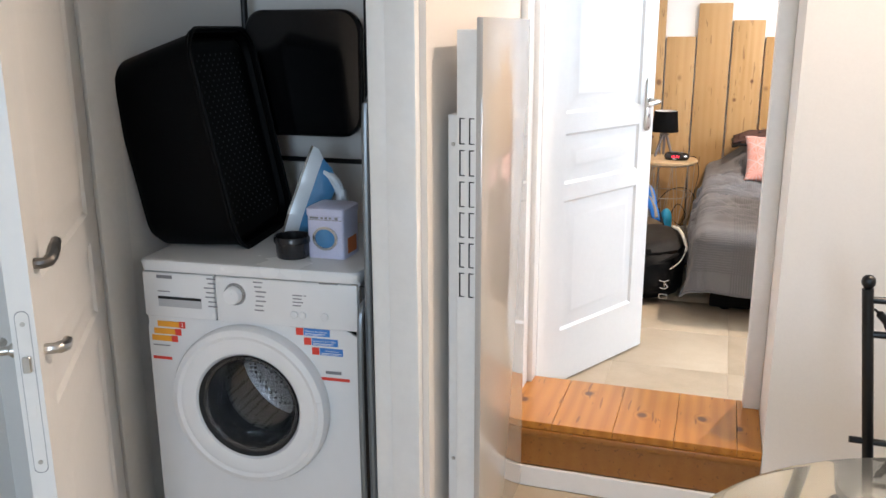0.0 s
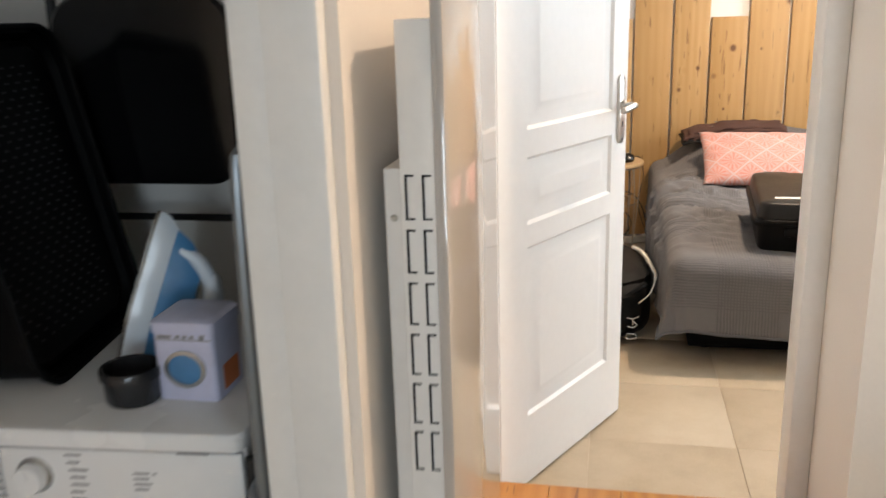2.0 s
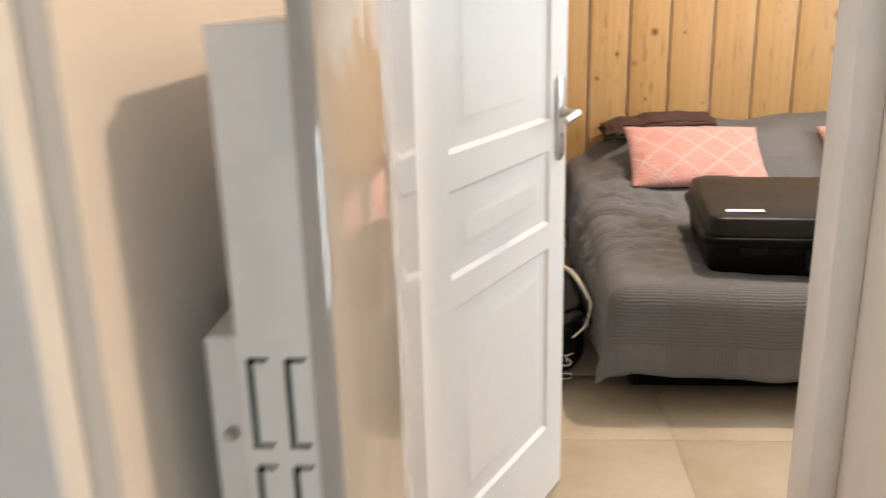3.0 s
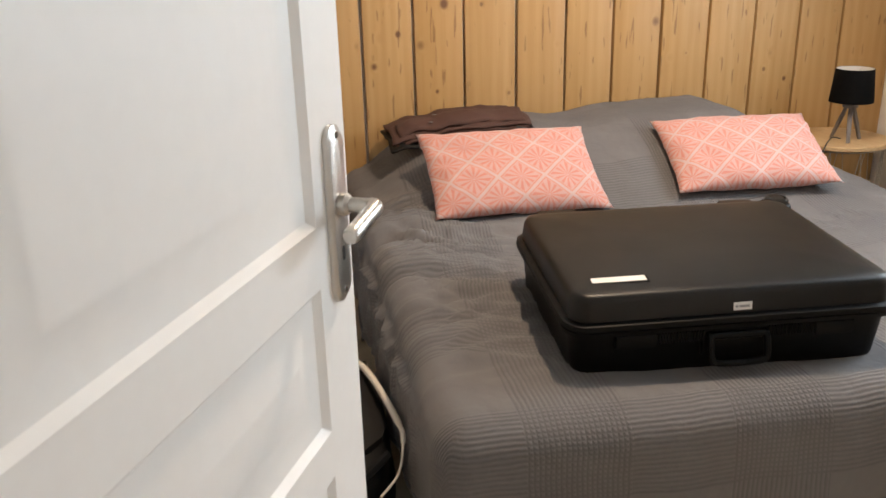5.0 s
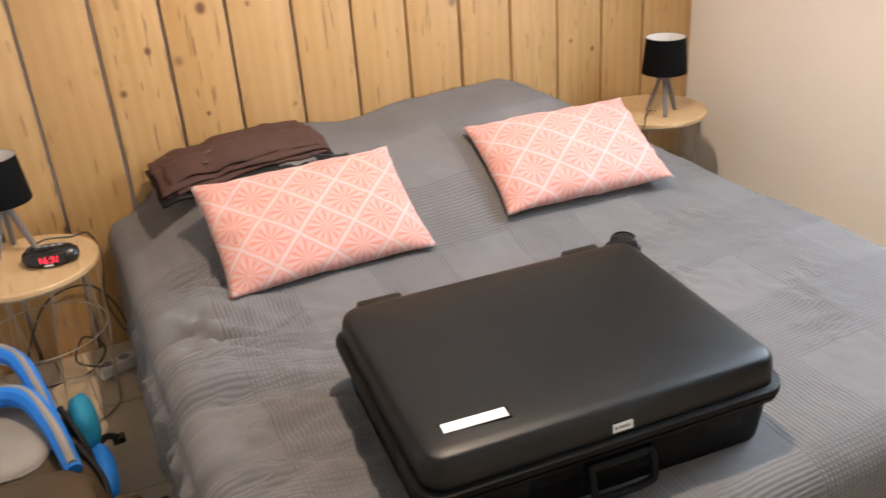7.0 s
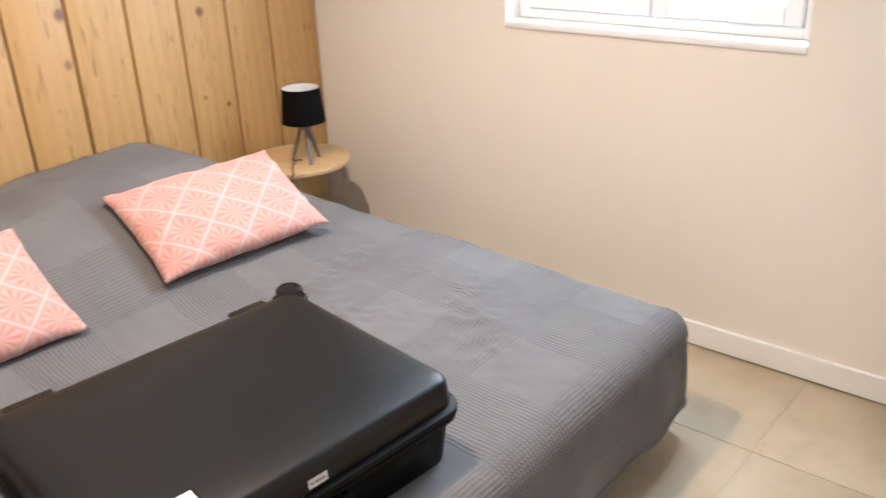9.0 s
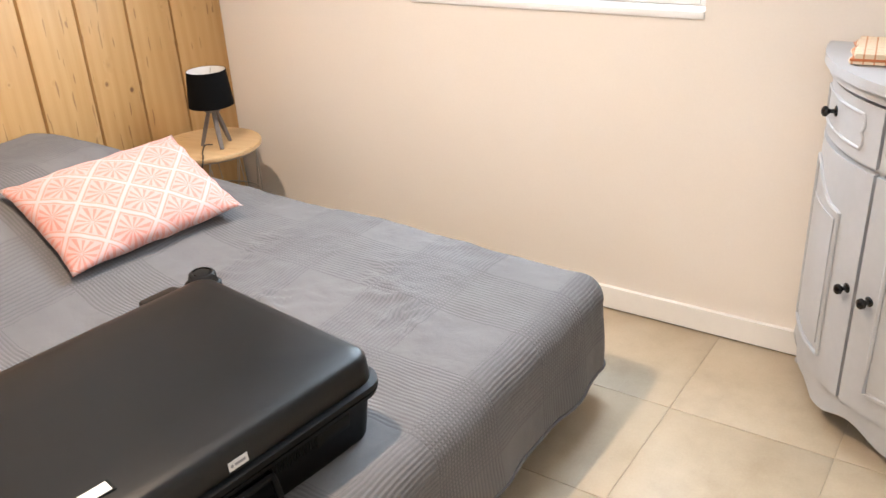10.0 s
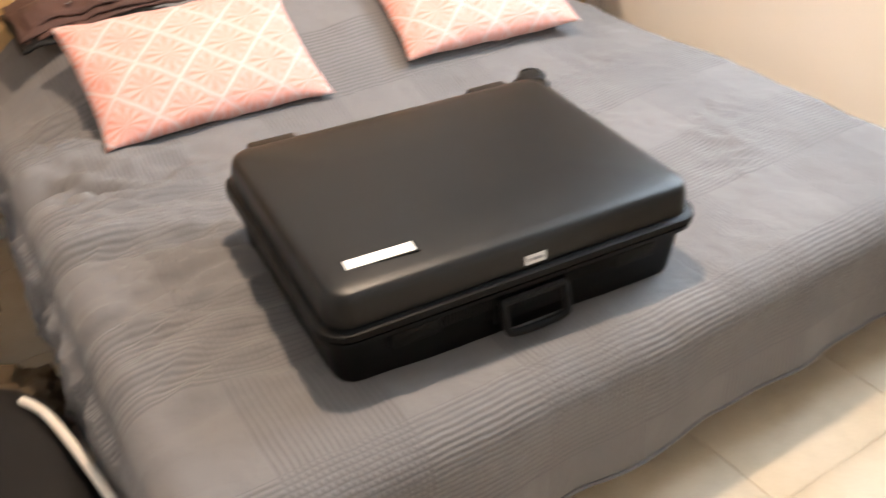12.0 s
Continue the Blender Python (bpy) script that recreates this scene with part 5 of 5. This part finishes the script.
def bedside_lamp(m):
    t = thing("bedside_lamp", "small lamp with a black cloth shade on a grey wooden tripod", "lamp", m, "bedside lamps")
    for k in range(3):
        a = radians(-125 + 120 * k)
        bm_ = bmesh.new()
        p0, p1 = Vector((0.062 * math.cos(a), 0.062 * math.sin(a), 0.0)), Vector((0.014 * math.cos(a), 0.014 * math.sin(a), 0.138))
        rot = (p1 - p0).to_track_quat("Z", "Y").to_matrix().to_4x4()
        rings = [[Matrix.Translation(p0.lerp(p1, f)) @ rot @ q for q in rounded(w, w * 0.8, 0.003, 0, 2)] for f, w in ((0.0, 0.014), (0.5, 0.018), (1.0, 0.016))]
        add_loft(bm_, rings)
        part("leg", bm_, GREY_WOOD, t)
    bm_ = bmesh.new()
    add_lathe(bm_, [(0.026, 0.134), (0.030, 0.136), (0.030, 0.143), (0.026, 0.145), (0.010, 0.146), (0.009, 0.170)], 24)
    part("hub", bm_, GREY_WOOD, t)
    bm_ = bmesh.new()
    add_lathe(bm_, [(0.0145, 0.168), (0.017, 0.183), (0.017, 0.203), (0.010, 0.216)], 16)
    part("bulb_holder", bm_, WHITE_PLASTIC, t)
    bm_ = bmesh.new()
    add_lathe(bm_, [(0.0835, 0.159), (0.085, 0.158), (0.0722, 0.290), (0.0710, 0.290)], 56, None, False, False)
    shade = part("shade", bm_, SHADE, t, "tapered black cloth shade")
    bm_ = bmesh.new()
    add_lathe(bm_, [(0.0833, 0.1592), (0.0708, 0.2895)], 56, None, False, False)
    part("lining", bm_, LINER, shade, "white shade lining")
    bm_ = bmesh.new()
    for k in range(3):
        a = radians(30 + 120 * k)
        add_tube(bm_, [(0.010 * math.cos(a), 0.010 * math.sin(a), 0.214), (0.071 * math.cos(a), 0.071 * math.sin(a), 0.282)], 0.0012, 5)
    part("carrier", bm_, WIRE, shade)
    return t


lamp1 = bedside_lamp(pose(-0.352, 5.668, TT + 0.001, 0, 0, -20))
lamp2 = copy_thing(lamp1, pose(1.945, 5.578, TT + 0.001, 0, 0, 6))
for name_, pts in (("lamp_cable", [(-0.325, 5.66, TT + 0.003), (-0.27, 5.655, TT + 0.022), (-0.20, 5.68, TT + 0.004), (-0.150, 5.71, TT - 0.01), (-0.128, 5.76, TT - 0.12), (-0.15, 5.80, FLOOR + 0.2), (-0.10, 5.83, FLOOR + 0.02)]),
                   ("lamp_cable", [(1.935, 5.60, TT + 0.003), (1.90, 5.60, TT + 0.010), (1.85, 5.56, TT + 0.003), (1.80, 5.50, TT + 0.003), (1.765, 5.49, TT - 0.06), (1.80, 5.66, FLOOR + 0.15), (1.86, 5.78, FLOOR + 0.004)])):
    bm = bmesh.new()
    add_tube(bm, arc(pts, 8), 0.0026, 6)
    tagged(part(name_, bm, BLACK_RUBBER), "thin black lamp cable trailing off the bedside table", "cable")

clock = thing("alarm_clock", "black oval alarm clock with red digits on the bedside table", "clock", pose(-0.262, 5.525, TT + 0.001, 0, 0, -14))
bm = bmesh.new()
add_loft(bm, [[Vector((0.072 * sx * math.cos(a) * (1 + 0.10 * math.cos(a) ** 2), 0.040 * sy * math.sin(a) + dy, z)) for a in (2 * math.pi * i / 36 for i in range(36))]
              for z, sx, sy, dy in ((0.0, 0.80, 0.80, 0), (0.004, 0.92, 0.95, 0), (0.018, 1.0, 1.0, 0.0), (0.034, 0.96, 0.88, 0.004), (0.044, 0.80, 0.62, 0.008), (0.047, 0.55, 0.40, 0.010))])
part("case", bm, BLACK_GLOSS, clock)
bm = bmesh.new()
add_loft(bm, [[Vector((p.x, -0.0385 + d + (p.y + 0.012) * 0.30, 0.026 + p.y)) for p in rounded(0.098, 0.026, 0.011, 0, 4)] for d in (-0.004, 0.006)])
part("display", bm, BLACK_GLOSS, clock)
lettering("16:31", 0.026, LED, clock, pose(0.004, -0.0432, 0.0255, 73, 0, 0), "digits")
bm = bmesh.new()
add_box(bm, -0.012, 0.012, -0.0445, -0.038, 0.008, 0.011)
part("printed_mark", bm, WHITE_INK, clock)
for x in (-0.028, -0.009, 0.010, 0.029):
    bm = bmesh.new()
    add_box(bm, x - 0.007, x + 0.007, 0.004, 0.014, 0.0455, 0.0495, 0.0015, 1)
    part("button", bm, GREY_INK, clock)

strip = thing("power_strip", "ivory power strip on the floor beside the bed", "power strip", pose(-0.145, 5.70, FLOOR, 0, 0, 20))
bm = bmesh.new()
add_box(bm, -0.09, 0.09, -0.028, 0.028, 0, 0.040, 0.008, 2)
part("housing", bm, WHITE_PLASTIC, strip)
for x in (-0.055, 0.0, 0.055):
    bm = bmesh.new()
    add_lathe(bm, [(0.018, 0.0402), (0.018, 0.041)], 18, pose(x, 0, 0))
    part("socket", bm, GREY_INK, strip)
for pts in ([(-0.20, 5.68, FLOOR + 0.03), (-0.28, 5.64, FLOOR + 0.10), (-0.24, 5.60, FLOOR + 0.20), (-0.19, 5.64, FLOOR + 0.12), (-0.26, 5.72, FLOOR + 0.005), (-0.40, 5.70, FLOOR + 0.005)],
            [(-0.10, 5.72, FLOOR + 0.03), (-0.12, 5.82, FLOOR + 0.16), (-0.20, 5.84, FLOOR + 0.26), (-0.34, 5.84, FLOOR + 0.22), (-0.45, 5.82, FLOOR + 0.005)]):
    bm = bmesh.new()
    add_tube(bm, arc(pts, 8), 0.0032, 6)
    tagged(part("power_cable", bm, BLACK_RUBBER), "loose black power cable beside the bedside table", "cable")

# ---- luggage beside the bed ----
pack = thing("hiking_backpack", "olive hiking backpack with blue padded straps lying on the floor", "backpack", pose(-0.47, 5.0, FLOOR))


def lump(bm_, cx_, cy_, cz_, rx_, ry_, rz_, seed, power=2.6, rough_=0.10, n=26, k=16):
    rows = []
    for j in range(k + 1):
        ph = -math.pi / 2 + math.pi * j / k
        row = []
        for i in range(n):
            th = 2 * math.pi * i / n
            d = Vector((math.cos(ph) * math.cos(th), math.cos(ph) * math.sin(th), math.sin(ph)))
            s = (abs(d.x) ** power + abs(d.y) ** power + abs(d.z) ** power) ** (-1 / power)
            s *= 1 + rough_ * noise.noise((d.x * 2.2 + seed, d.y * 2.2, d.z * 2.2)) + rough_ * 0.4 * noise.noise((d.x * 6 + seed, d.y * 6, d.z * 6))
            row.append(Vector((cx_ + d.x * s * rx_, cy_ + d.y * s * ry_, max(cz_ + d.z * s * rz_, 0.0))))
        rows.append(row)
    return add_loft(bm_, rows, False, False)


bm = bmesh.new()
lump(bm, 0.0, -0.04, 0.115, 0.20, 0.33, 0.115, 1.0)
part("main_bag", bm, OLIVE_CLOTH, pack)
bm = bmesh.new()
lump(bm, 0.06, -0.20, 0.215, 0.13, 0.12, 0.05, 4.0)
part("top_pocket", bm, OLIVE_CLOTH, pack)
bm = bmesh.new()
lump(bm, 0.235, -0.225, 0.070, 0.115, 0.120, 0.070, 9.0, 2.2, 0.34, 40, 24)
part("side_pocket", bm, OLIVE_CLOTH, pack)
bm = bmesh.new()
lump(bm, -0.01, 0.14, 0.235, 0.13, 0.20, 0.020, 2.0, 3.0, 0.05)
part("back_panel", bm, GREY_MESH, pack, "beige-grey mesh back panel")
for pts, r, nm in (([(-0.12, 0.00, 0.23), (-0.10, 0.20, 0.30), (-0.02, 0.34, 0.355), (0.06, 0.31, 0.345), (0.10, 0.20, 0.30), (0.13, 0.04, 0.235)], 0.023, "shoulder_strap"),
                   ([(-0.10, -0.06, 0.245), (-0.08, 0.10, 0.275), (-0.01, 0.20, 0.30), (0.07, 0.17, 0.30), (0.12, 0.05, 0.27), (0.15, -0.10, 0.23)], 0.026, "shoulder_strap")):
    bm = bmesh.new()
    line = arc(pts, 7)
    add_tube(bm, line, [r * (0.75 + 0.35 * math.sin(math.pi * i / (len(line) - 1))) for i in range(len(line))], 10)
    part(nm, bm, BLUE_FOAM, pack, "blue padded strap")
    bm = bmesh.new()
    add_tube(bm, [p + Vector((0, 0.004, 0.019)) for p in line], r * 0.42, 8)
    part("strap_facing", bm, GREY_MESH, pack)
bm = bmesh.new()
lump(bm, 0.185, 0.17, 0.175, 0.036, 0.075, 0.075, 6.0, 2.4, 0.06)
part("hip_pad", bm, TEAL_FOAM, pack, "teal hip-belt pad")
bm = bmesh.new()
lump(bm, 0.205, 0.03, 0.10, 0.030, 0.10, 0.055, 8.0, 2.4, 0.08)
part("hip_pad", bm, BLUE_FOAM, pack, "blue hip-belt pad")
for pts in ([(0.14, 0.16, 0.25), (0.165, 0.10, 0.20), (0.18, 0.05, 0.17), (0.19, -0.02, 0.16)], [(0.19, 0.14, 0.10), (0.225, 0.16, 0.12), (0.255, 0.17, 0.10)], [(0.16, 0.02, 0.22), (0.20, -0.06, 0.16), (0.20, -0.14, 0.12), (0.17, -0.22, 0.10)]):
    bm = bmesh.new()
    line = arc(pts, 5)
    add_tube(bm, line, 0.009, 6)
    part("webbing", bm, BLACK_CLOTH, pack)
bm = bmesh.new()
add_box(bm, 0.238, 0.272, 0.155, 0.185, 0.085, 0.105, 0.004, 2)
part("buckle", bm, BLACK_GLOSS, pack)

bag = thing("travel_bag", "black nylon travel bag with white piping beside the bed", "bag", pose(-0.36, 4.36, FLOOR))
bm = bmesh.new()
lump(bm, 0.0, 0.0, 0.130, 0.225, 0.30, 0.130, 11.0, 3.6, 0.05, 34, 20)
part("body", bm, BLACK_CLOTH, bag)
bm = bmesh.new()
lump(bm, 0.01, 0.02, 0.235, 0.20, 0.27, 0.055, 13.0, 3.0, 0.08, 30, 14)
part("lid", bm, DARK_LINING, bag, "dark folded-over top")
bm = bmesh.new()
add_tube(bm, arc([(0.155, 0.17, 0.285), (0.185, 0.10, 0.290), (0.212, -0.03, 0.288), (0.232, -0.15, 0.275), (0.236, -0.20, 0.265), (0.215, -0.265, 0.22), (0.17, -0.295, 0.185)], 7), [0.0085] * 22 + [0.006] * 8 + [0.003] * 13, 8)
part("piping", bm, ROPE, bag, "white piping cord")
for pts in ([(0.150, -0.305, 0.115), (0.165, -0.308, 0.100), (0.150, -0.308, 0.088), (0.130, -0.306, 0.092)], [(0.125, -0.306, 0.128), (0.148, -0.308, 0.125), (0.172, -0.308, 0.135)], [(0.149, -0.309, 0.126), (0.150, -0.309, 0.100)],
            [(0.128, -0.307, 0.060), (0.160, -0.309, 0.060), (0.164, -0.309, 0.044), (0.130, -0.307, 0.040), (0.128, -0.307, 0.060)]):
    bm = bmesh.new()
    add_tube(bm, arc(pts, 4), 0.0032, 6)
    part("buckle", bm, SILVER, bag)
bm = bmesh.new()
add_tube(bm, arc([(0.20, -0.22, 0.24), (0.10, -0.28, 0.20), (-0.05, -0.31, 0.16)], 6), 0.010, 6)
part("webbing", bm, BLACK_CLOTH, bag)


# ---- bow-fronted cabinet ----
cab = thing("bow_front_cabinet", "pale grey painted bow-front cabinet with black knobs", "cabinet", pose(2.315, 2.962, FLOOR))
RC = 0.522


def cab_point(angle, r, z):
    """angle: degrees from the wall's end towards the room."""
    a = radians(angle)
    return Vector((-r * math.sin(a), r * math.cos(a), z))


def cab_shell(bm_, a0, a1, r0, r1, z0, z1, steps=14, lower=None):
    rows = []
    for i in range(steps + 1):
        a = a0 + (a1 - a0) * i / steps
        zl = z0 if lower is None else lower(a)
        rows.append([cab_point(a, r0, zl), cab_point(a, r1, zl), cab_point(a, r1, z1), cab_point(a, r0, z1)])
    return add_loft(bm_, rows)


bm = bmesh.new()
cab_shell(bm, 0, 180, 0.05, RC - 0.012, 0.13, 0.925, 48)
part("body", bm, GREY_PAINT, cab)
bm = bmesh.new()
cab_shell(bm, 0, 180, 0.02, RC + 0.030, 0.948, 0.972, 64)
cab_shell(bm, 0, 180, 0.02, RC + 0.016, 0.925, 0.9485, 64)
part("top", bm, GREY_PAINT, cab)
bm = bmesh.new()
cab_shell(bm, 0, 180, RC - 0.03, RC - 0.004, 0.10, 0.148, 96, lambda a: 0.062 + 0.030 * abs(math.sin(radians(a * 5.0))) + 0.010 * math.sin(radians(a * 15)))
part("apron", bm, GREY_PAINT, cab, "scalloped apron")
for a in (3.5, 90, 176.5):
    bm = bmesh.new()
    line = [cab_point(a, RC - 0.015, 0.13), cab_point(a, RC - 0.010, 0.08), cab_point(a, RC - 0.028, 0.035), cab_point(a, RC - 0.015, 0.0)]
    add_tube(bm, arc(line, 4), [0.024] * 4 + [0.020] * 4 + [0.014] * 3 + [0.016, 0.018], 8)
    part("foot", bm, GREY_PAINT, cab)


def knob(parent, a, z):
    bm_ = bmesh.new()
    m = Matrix.Translation(cab_point(a, RC + 0.003, z)) @ (cab_point(a, 1, 0)).to_track_quat("Z", "Y").to_matrix().to_4x4()
    add_lathe(bm_, [(0.015, 0), (0.013, 0.003), (0.006, 0.006), (0.005, 0.015), (0.009, 0.019), (0.0135, 0.024), (0.0125, 0.031), (0.007, 0.035), (0.001, 0.036)], 20, m)
    part("knob", bm_, BLACK_GLOSS, parent, "black turned knob")


def bead(bm_, pts, r):
    return add_tube(bm_, pts, r, 6)


for a0, a1, side in ((3.5, 48.8, 1), (50.0, 89.4, -1), (90.6, 130.0, 1), (131.2, 176.5, -1)):
    # drawer above, door below
    bm = bmesh.new()
    cab_shell(bm, a0, a1, RC - 0.012, RC + 0.004, 0.772, 0.912, 16)
    dr = part("drawer", bm, GREY_PAINT, cab)
    m0, m1 = a0 + (a1 - a0) * 0.16, a1 - (a1 - a0) * 0.16
    bm = bmesh.new()
    loop = [cab_point(m0 + (m1 - m0) * i / 10, RC + 0.005, 0.802) for i in range(11)] + [cab_point(m1 + 0.9, RC + 0.005, z) for z in (0.815, 0.830)] + [cab_point(m1, RC + 0.005, 0.842)] + \
           [cab_point(m1 + 0.9, RC + 0.005, z) for z in (0.854, 0.868)] + [cab_point(m1 - (m1 - m0) * i / 10, RC + 0.005, 0.884) for i in range(11)] + [cab_point(m0 - 0.9, RC + 0.005, 0.866), cab_point(m0, RC + 0.005, 0.842), cab_point(m0 - 0.9, RC + 0.005, 0.818)]
    add_tube(bm, loop, 0.0042, 6, True)
    part("bead_moulding", bm, GREY_PAINT, dr)
    knob(dr, 25 if a0 < 10 else 155 if a1 > 170 else (a0 + a1) / 2, 0.848)
    bm = bmesh.new()
    cab_shell(bm, a0, a1, RC - 0.012, RC + 0.006, 0.150, 0.758, 16)
    leaf = part("door", bm, GREY_PAINT, cab)
    p0, p1 = a0 + (a1 - a0) * 0.20, a1 - (a1 - a0) * 0.24
    bm = bmesh.new()
    top = [cab_point(p0 + (p1 - p0) * i / 16, RC + 0.007, 0.625 + 0.075 * (1 - smooth(0.12, 0.88, i / 16 if side > 0 else 1 - i / 16))) for i in range(17)]
    loop = [cab_point(p0 + (p1 - p0) * i / 10, RC + 0.007, 0.215) for i in range(11)] + [cab_point(p1, RC + 0.007, z) for z in (0.32, 0.42, 0.52)] + top[::-1] + [cab_point(p0, RC + 0.007, z) for z in (0.55, 0.44, 0.32)]
    add_tube(bm, loop, 0.0065, 6, True)
    part("panel_moulding", bm, GREY_PAINT, leaf)
    bm = bmesh.new()
    cab_shell(bm, p0 + 2.2, p1 - 2.2, RC + 0.004, RC + 0.009, 0.240, 0.600, 10)
    part("raised_panel", bm, GREY_PAINT, leaf)
    knob(leaf, (a1 - 2.8) if side > 0 else (a0 + 4.4), 0.455)

towel = thing("folded_towel", "folded cream towel with orange stripes on the cabinet", "towel", pose(2.175, 3.285, FLOOR + 0.973, 0, 0, 8))
for q in range(4):
    bm = bmesh.new()
    rings = []
    for i in range(13):
        x = -0.10 + 0.20 * i / 12
        z = 0.0062 * q + 0.0012 * math.sin(i * 0.9 + q)
        ring = []
        for p in rounded(0.30 - 0.006 * q, 0.0064, 0.0030, 0, 4):
            ring.append(Vector((x, p.x + 0.004 * math.sin(i + q * 2), z + 0.005 + p.y)))
        rings.append(ring)
    add_loft(bm, rings)
    part("fold", bm, TOWEL if q == 3 else (TOWEL_EDGE if q % 2 else TOWEL), towel)


# ---- floor tiles ----
PITCH = 0.4432
bm = bmesh.new()
h = PITCH / 2 - 0.0012
add_loft(bm, [[Vector((sx * (h - g), sy * (h - g), z)) for sx, sy in ((-1, -1), (1, -1), (1, 1), (-1, 1))] for z, g in ((-0.006, 0.0), (-0.0008, 0.0), (0.0, 0.0012))], False, True)
tile_mesh = mesh_of("tile", bm, TILE)


def lay_tiles(floor_ob, x_joint, y_joint, z, x0, x1, y0, y1, skip=lambda x, y: False):
    for i in range(math.floor((x0 - x_joint) / PITCH), math.ceil((x1 - x_joint) / PITCH)):
        for j in range(math.floor((y0 - y_joint) / PITCH), math.ceil((y1 - y_joint) / PITCH)):
            x, y = x_joint + (i + 0.5) * PITCH, y_joint + (j + 0.5) * PITCH
            if skip(x, y):
                continue
            # cut the tile to the room
            ax0, ax1, ay0, ay1 = max(x - h, x0), min(x + h, x1), max(y - h, y0), min(y + h, y1)
            if ax1 - ax0 < 0.01 or ay1 - ay0 < 0.01:
                continue
            if ax1 - ax0 > 2 * h - 1e-4 and ay1 - ay0 > 2 * h - 1e-4:
                part("tile", tile_mesh, TILE, floor_ob, m=pose(x, y, z))
            else:
                b2 = bmesh.new()
                add_box(b2, ax0 - x, ax1 - x, ay0 - y, ay1 - y, -0.006, 0)
                part("tile", b2, TILE, floor_ob, m=pose(x, y, z))


lay_tiles(bed_floor, 0.089, 3.722, FLOOR, -1.05, 2.32, 2.866, 5.905)
lay_tiles(bed_floor, 0.089, 3.722, FLOOR, 1.352, 2.32, 2.2, 2.860)
lay_tiles(hall_floor, -0.55, 2.1, 0.0, -1.95, 1.25, -2.4, 2.478)
